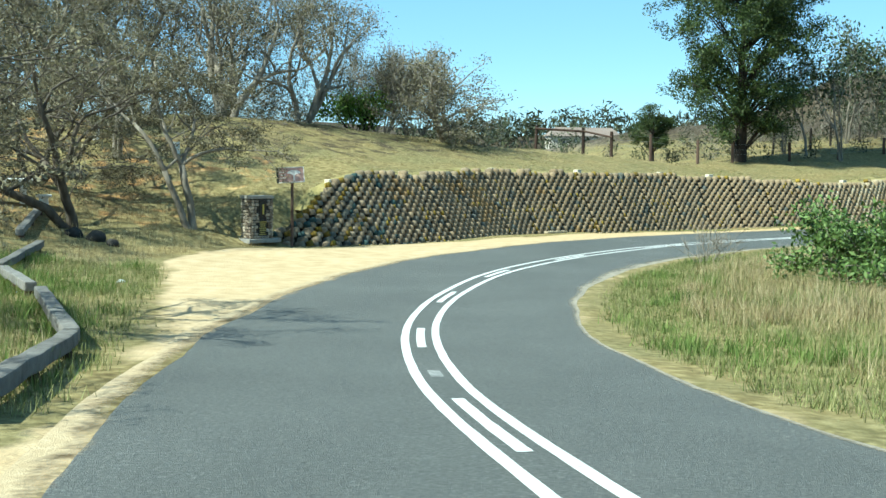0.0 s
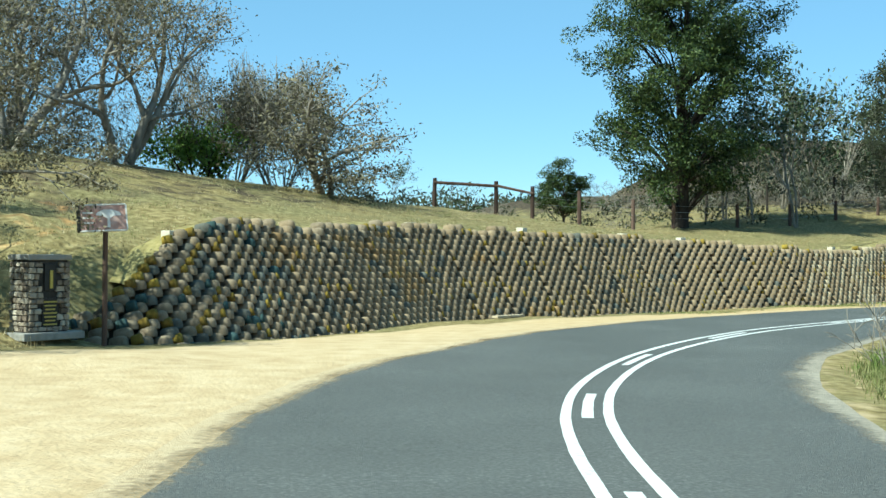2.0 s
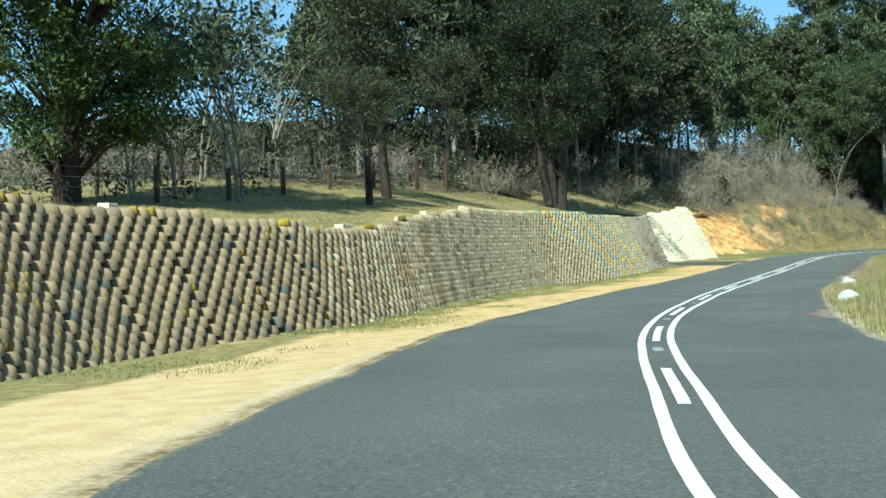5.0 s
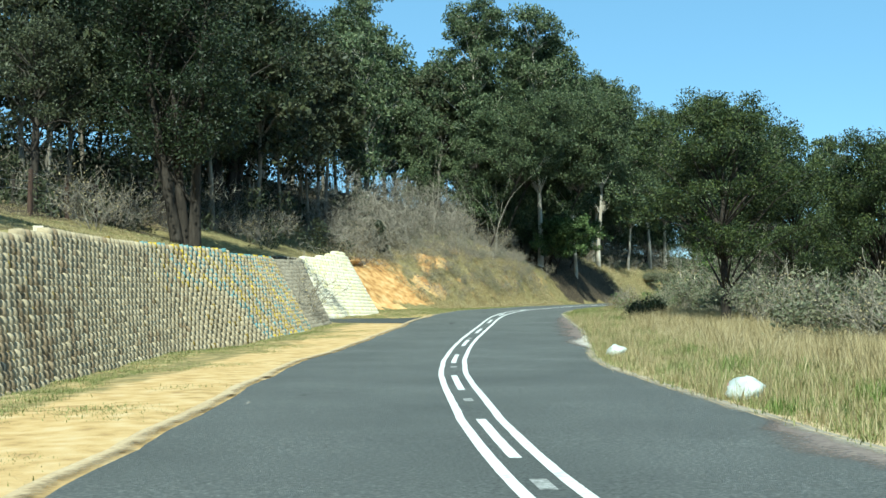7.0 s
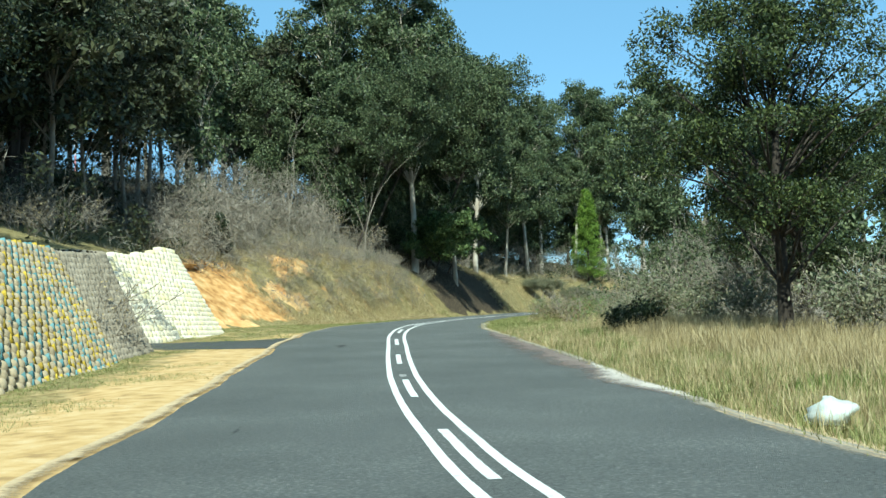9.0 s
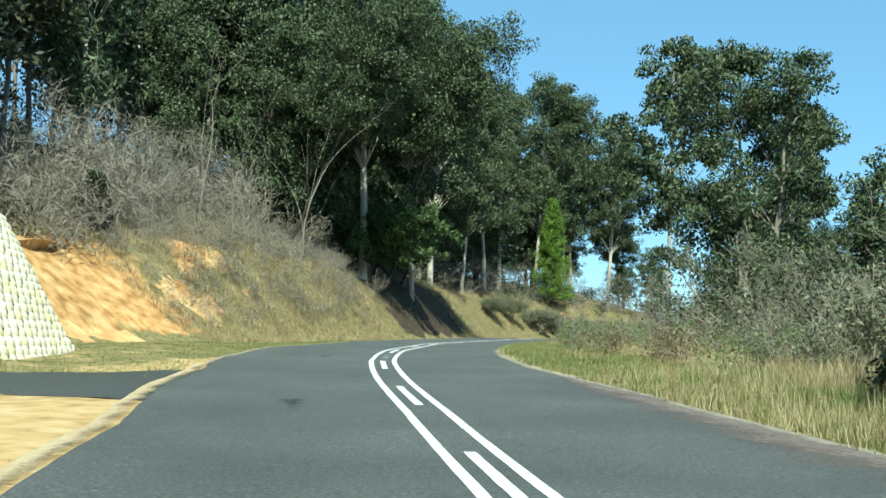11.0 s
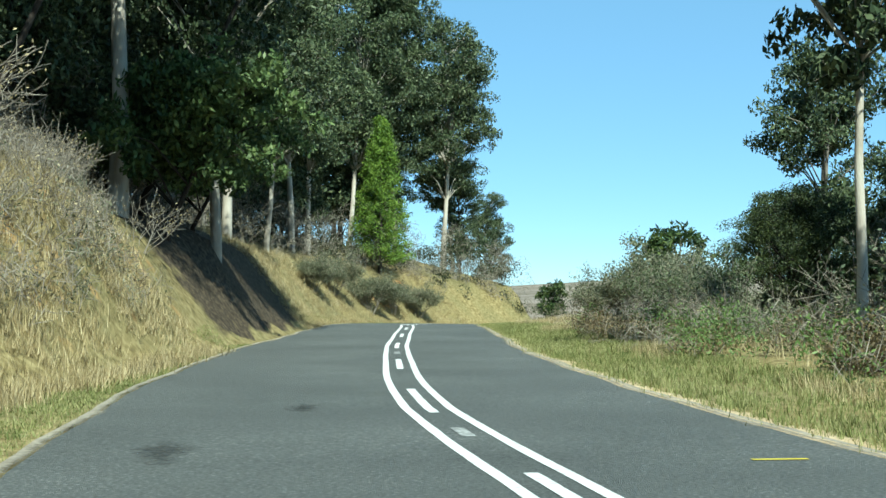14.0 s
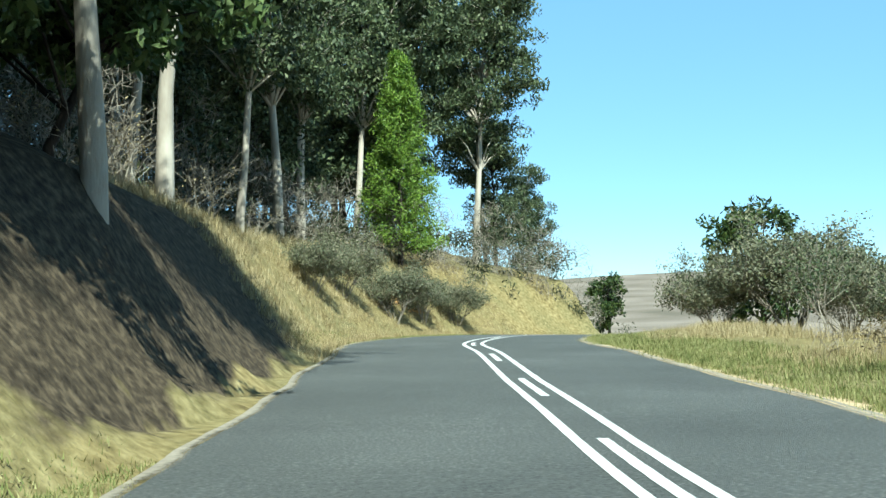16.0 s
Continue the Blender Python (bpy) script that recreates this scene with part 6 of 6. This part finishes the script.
# ---- timber fence above the wall ----
posts = [(5.2, 72.5, 4.62), (7.9, 72.0, 4.5), (9.5, 71.9, 4.3), (12.0, 73.4, 4.2), (15.2, 75.6, 3.95), (17.5, 76.6, 3.85), (21.5, 78.5, 3.92), (25.2, 80.6, 4.05), (29.1, 83.4, 4.4), (33, 86.2, 4.75),
         (37, 88.6, 5.15), (41.3, 91.0, 5.6), (45.2, 93.6, 5.9), (49, 96.2, 6.1), (53, 99.2, 6.2)]
fence = thing("timber_fence", "weathered timber post fence with a rail brace and thin wires", "fence")
rng = random.Random(2)
for k, (x, y, z) in enumerate(posts):
    g = min(ground_at(x, y) - 0.2, z - 1.2)
    part("post", rod_bm((x, y, g), (x + rng.gauss(0, 0.02), y, z), 0.1, 0.09, 9, 0.01, rng, 3), M_WOOD, fence)
part("rail", rod_bm((5.2, 72.4, 4.42), (7.9, 71.9, 4.28), 0.07, 0.065, 8, 0.01, rng, 3), M_WOOD, fence)
part("rail", rod_bm((7.9, 71.9, 4.3), (9.5, 71.8, 3.98), 0.06, 0.055, 8, 0.01, rng, 3), M_WOOD, fence)
for a, b in zip(posts[2:], posts[3:]):
    for drop in (0.15, 0.45, 0.75):
        part("wire", rod_bm((a[0], a[1], a[2] - drop), (b[0], b[1], b[2] - drop), 0.006, 0.006, 4), M_WIRE, fence)
for k in range(16):
    x = 22 + k * 2.3 + rng.uniform(-0.6, 0.6)
    y = 84 + k * 1.35 + rng.uniform(-0.5, 0.5)
    p_ = thing("fence_post", "dark weathered timber post in the brush", "post", (x, y, ground_at(x, y)), 0, "brush fence posts")
    part("post", rod_bm((0, 0, -0.2), (rng.gauss(0, 0.03), 0, rng.uniform(1.2, 1.7)), 0.08, 0.075, 8), M_BARK, p_)

# ---- far houses and mast ----
for x, y, w, turn in ((36.0, 236.0, 9, 10), (46.5, 228.0, 8, -20), (27.0, 246.0, 14, 5)):
    z = ground_at(x, y)
    hs = thing("farm_house", "small far-off plastered house with a tiled roof", "house", (x, y, z), turn, "far houses")
    part("wall", box_bm(w, 6, 2.8, (0, 0, 1.2), 0.05), M_HOUSE, hs)
    bm = bmesh.new()
    vs = [bm.verts.new(q) for q in ((-w / 2 - 0.4, -3.5, 2.55), (w / 2 + 0.4, -3.5, 2.55), (w / 2 + 0.4, 3.5, 2.55), (-w / 2 - 0.4, 3.5, 2.55), (-w / 2 + 1.5, 0, 4.3), (w / 2 - 1.5, 0, 4.3))]
    for f_ in ((0, 1, 5, 4), (1, 2, 5), (2, 3, 4, 5), (3, 0, 4), (0, 3, 2, 1)):
        bm.faces.new([vs[i] for i in f_])
    part("roof", bm, M_ROOF, hs)
    for k in range(3):
        part("window", box_bm(1.1, 0.06, 1.1, (-w / 3 + k * w / 3, -3.02, 1.4), 0.01), M_PANE, hs)
mast = thing("radio_mast", "thin far-off radio mast above the wood", "mast", (168, 196, 0))
for k in range(9):
    part("section", rod_bm((0, 0, k * 5.0), (0, 0, k * 5.0 + 4.9), 0.22 - 0.014 * k, 0.21 - 0.014 * k, 6), M_SIGNWHITE if k % 2 else M_BAGRED, mast)

# yellow chalk mark on the asphalt
M_CHALK = material("yellow_chalk", [(0.3, 0.24, 0.03), (0.6, 0.5, 0.06)], 20, 8, 0.8, 0)
tagged(strip("chalk_mark", 151.05, 151.13, 2.02, 2.5, 0.019, M_CHALK, 0.04), "yellow chalk mark drawn on the asphalt", "road marking", "", "structure")

# ---- grass, in blades ----
def blades(name, label, spots, height, per, spread, mat, seed, width=0.012, lean=0.35):
    """Tufts of grass blades at the given places, joined into one mesh."""
    r = np.random.RandomState(seed)
    p = np.array(spots, float)
    if not len(p):
        return
    z = ground_z(p[:, 0], p[:, 1])[0]
    n = len(p) * per
    base = np.repeat(np.c_[p[:, :2], z], per, 0)
    base[:, :2] += r.normal(0, spread, (n, 2))
    base[:, 2] -= 0.02
    tuft = np.repeat(r.uniform(0.55, 1.35, len(p)), per)
    h = height * r.uniform(0.5, 1.25, n) * tuft
    a = r.uniform(0, 2 * np.pi, n)
    ln = r.uniform(0.05, lean, n) * h
    w = width * r.uniform(0.7, 1.5, n)
    side = np.c_[-np.sin(a), np.cos(a), np.zeros(n)] * w[:, None]
    out = np.c_[np.cos(a), np.sin(a), np.zeros(n)]
    up = np.array([0, 0, 1.0])
    tip = base + out * ln[:, None] + up * h[:, None]
    v = np.stack([base - side, base + side, tip], 1).reshape(-1, 3)
    f_ = np.arange(n * 3).reshape(-1, 3).tolist()
    ob = mesh_object(name, v.tolist(), f_, mat)
    tagged(ob, label, "grass", kind="stuff")


M_TUFT = material("lush_grass", [(0.06, 0.1, 0.02), (0.13, 0.19, 0.04), (0.24, 0.29, 0.09)], 2, 6, 0.85, 0, 1, 0.4, 0.3, island=0.6, translucent=0.3)
R = np.random.RandomState(12)


def along(n, s0, s1, d0, d1, power=1.0):
    s = R.uniform(s0, s1, n)
    u = R.uniform(0, 1, n) ** power
    a = d0(s) if callable(d0) else d0
    b = d1(s) if callable(d1) else d1
    q = on_road(s, a + (b - a) * u)
    return np.stack([q[0], q[1]], 1)


def patchy(p, f_, lo):
    return p[fbm(p[:, 0], p[:, 1], f_, 3.0) > lo]


FOOT = lambda s: -np.interp(s, BANK[:, 0], BANK[:, 1])
CREST = lambda s: -np.interp(s, BANK[:, 0], BANK[:, 2])
REDGE = lambda s: np.interp(s, [-60, 20, 40, 60, 94, 100, 110, 122, 130, 150, 300], [2.75, 2.75, 3.0, 3.4, 3.7, 3.9, 4.1, 3.8, 3.3, 3.35, 3.4])
blades("tall_grass", "tall straw-coloured grass on the verge", np.r_[along(4200, 56, 122, 6.3, 12), along(260, 122, 205, 7.0, 9.5)], 0.42, 22, 0.16, M_DRY, 1, 0.006, 1.0)
blades("verge_grass", "short green and straw grass along the road's edge", along(5200, 56, 125, REDGE, 7.5), 0.15, 20, 0.12, M_GREENGRASS, 2, 0.007, 1.2)
blades("tall_verge_grass", "knee-high green and straw grass along the road below the bank", along(5600, 125, 214, REDGE, 6.4), 0.125, 22, 0.14, M_GREENGRASS, 24, 0.007, 1.0)
blades("verge_straw", "dry straw mixed into the verge grass", along(3000, 56, 125, REDGE, 8), 0.3, 18, 0.12, M_DRY, 3, 0.005, 0.9)
blades("verge_straw", "patches of dry straw behind the green verge below the bank", patchy(along(5200, 125, 214, lambda s: REDGE(s) + 1.8, 9.5), 0.3, -0.05), 0.24, 18, 0.12, M_DRY, 33, 0.005, 1.0)
blades("bend_grass", "green grass on the inside of the bend", along(6500, -6, 56, lambda s: REDGE(s) + 0.4, 9, 1.2), 0.13, 20, 0.12, M_GREENGRASS, 4, 0.006, 0.9)
blades("bend_straw", "tall dry grass on the inside of the bend", np.r_[patchy(along(3600, -2, 56, 4.6, 13), 0.5, -0.1), along(1200, 18, 52, 5.5, 11)], 0.36, 20, 0.15, M_DRY, 5, 0.005, 1.0)
blades("bank_grass", "dry grass hanging on the cut bank", np.r_[patchy(along(5200, 145, 171, lambda s: FOOT(s) + 0.8, lambda s: CREST(s) - 3), 0.55, -0.3), along(2600, 192, 232, lambda s: FOOT(s) + 0.6, lambda s: CREST(s) - 2)], 0.27, 20, 0.14, M_DRY, 6, 0.006, 1.1)
blades("bank_foot_grass", "short yellow-green grass between road and bank", np.r_[along(5200, 122, 176, -4.0, lambda s: np.minimum(FOOT(s) + 0.6, -4.6)), along(1000, 164, 174, -3.95, -4.9), along(1700, 195, 226, -3.95, -4.9)], 0.06, 16, 0.12, M_GREENGRASS, 7, 0.006, 1.2)
blades("layby_grass", "rough green grass beside the lay-by", patchy(along(5200, -8, 30, lambda s: -np.interp(s, [-8, 4, 8, 11, 14, 20.5, 27, 31, 34], [4.3, 4.3, 4.6, 3.6, 3.6, 4.6, 6.7, 8.8, 10]), -13), 0.8, -0.6), 0.16, 20, 0.12, M_GREENGRASS, 8, 0.006, 0.8)
blades("layby_straw", "dry straw beside the lay-by", along(2600, -8, 40, lambda s: -np.interp(s, [-8, 4, 8, 11, 14, 20.5, 27, 31, 40], [4.6, 4.6, 4.9, 4.0, 4.0, 5.0, 7.2, 9.3, 11.0]), -18), 0.2, 14, 0.12, M_DRY, 9, 0.006, 0.8)
blades("hill_grass", "cropped dry grass on the hillside above the wall", np.r_[along(9000, 40, 120, lambda s: CREST(s) - 0.1, lambda s: CREST(s) - 13), along(5000, -5, 44, -12, -34)], 0.07, 12, 0.14, M_DRY, 10, 0.007, 1.2)
blades("hill_green_grass", "cropped green grass on the hillside above the wall", np.r_[patchy(along(6000, 40, 120, lambda s: CREST(s) - 0.1, lambda s: CREST(s) - 12), 0.4, 0.0)], 0.06, 12, 0.14, M_GREENGRASS, 11, 0.007, 1.2)
blades("wall_foot_grass", "thin green grass along the wall's foot", along(3600, 66, 121, lambda s: np.minimum(FOOT(s) + 2.6, -5.0), lambda s: FOOT(s) + 1.1), 0.06, 14, 0.1, M_GREENGRASS, 12, 0.006, 1.2)

blades("sand_grass", "patchy thin grass on the sandy strip before the wall", patchy(along(2600, 58, 124, -4.6, lambda s: np.minimum(FOOT(s) + 2.2, -5.4)), 0.45, 0.12), 0.05, 26, 0.32, M_GREENGRASS, 13, 0.007, 1.2)

green = along(900, 58, 124, lambda s: REDGE(s) + 0.3, 7.0)
blades("green_tufts", "lush green tufts in the verge", patchy(green, 0.7, 0.25), 0.24, 40, 0.14, M_TUFT, 21, 0.008, 1.0)
blades("bend_tufts", "lush green tufts on the inside of the bend", patchy(along(1100, -2, 50, lambda s: REDGE(s) + 0.4, 8.0), 0.7, 0.1), 0.2, 40, 0.14, M_TUFT, 22, 0.008, 1.0)
blades("layby_tufts", "lush green tufts beside the lay-by", patchy(along(700, 6, 30, lambda s: -np.interp(s, [6, 11, 14, 20.5, 27, 31], [4.8, 4.0, 4.0, 5.0, 7.2, 9.2]), -12), 0.7, 0.0), 0.26, 40, 0.14, M_TUFT, 23, 0.008, 1.0)
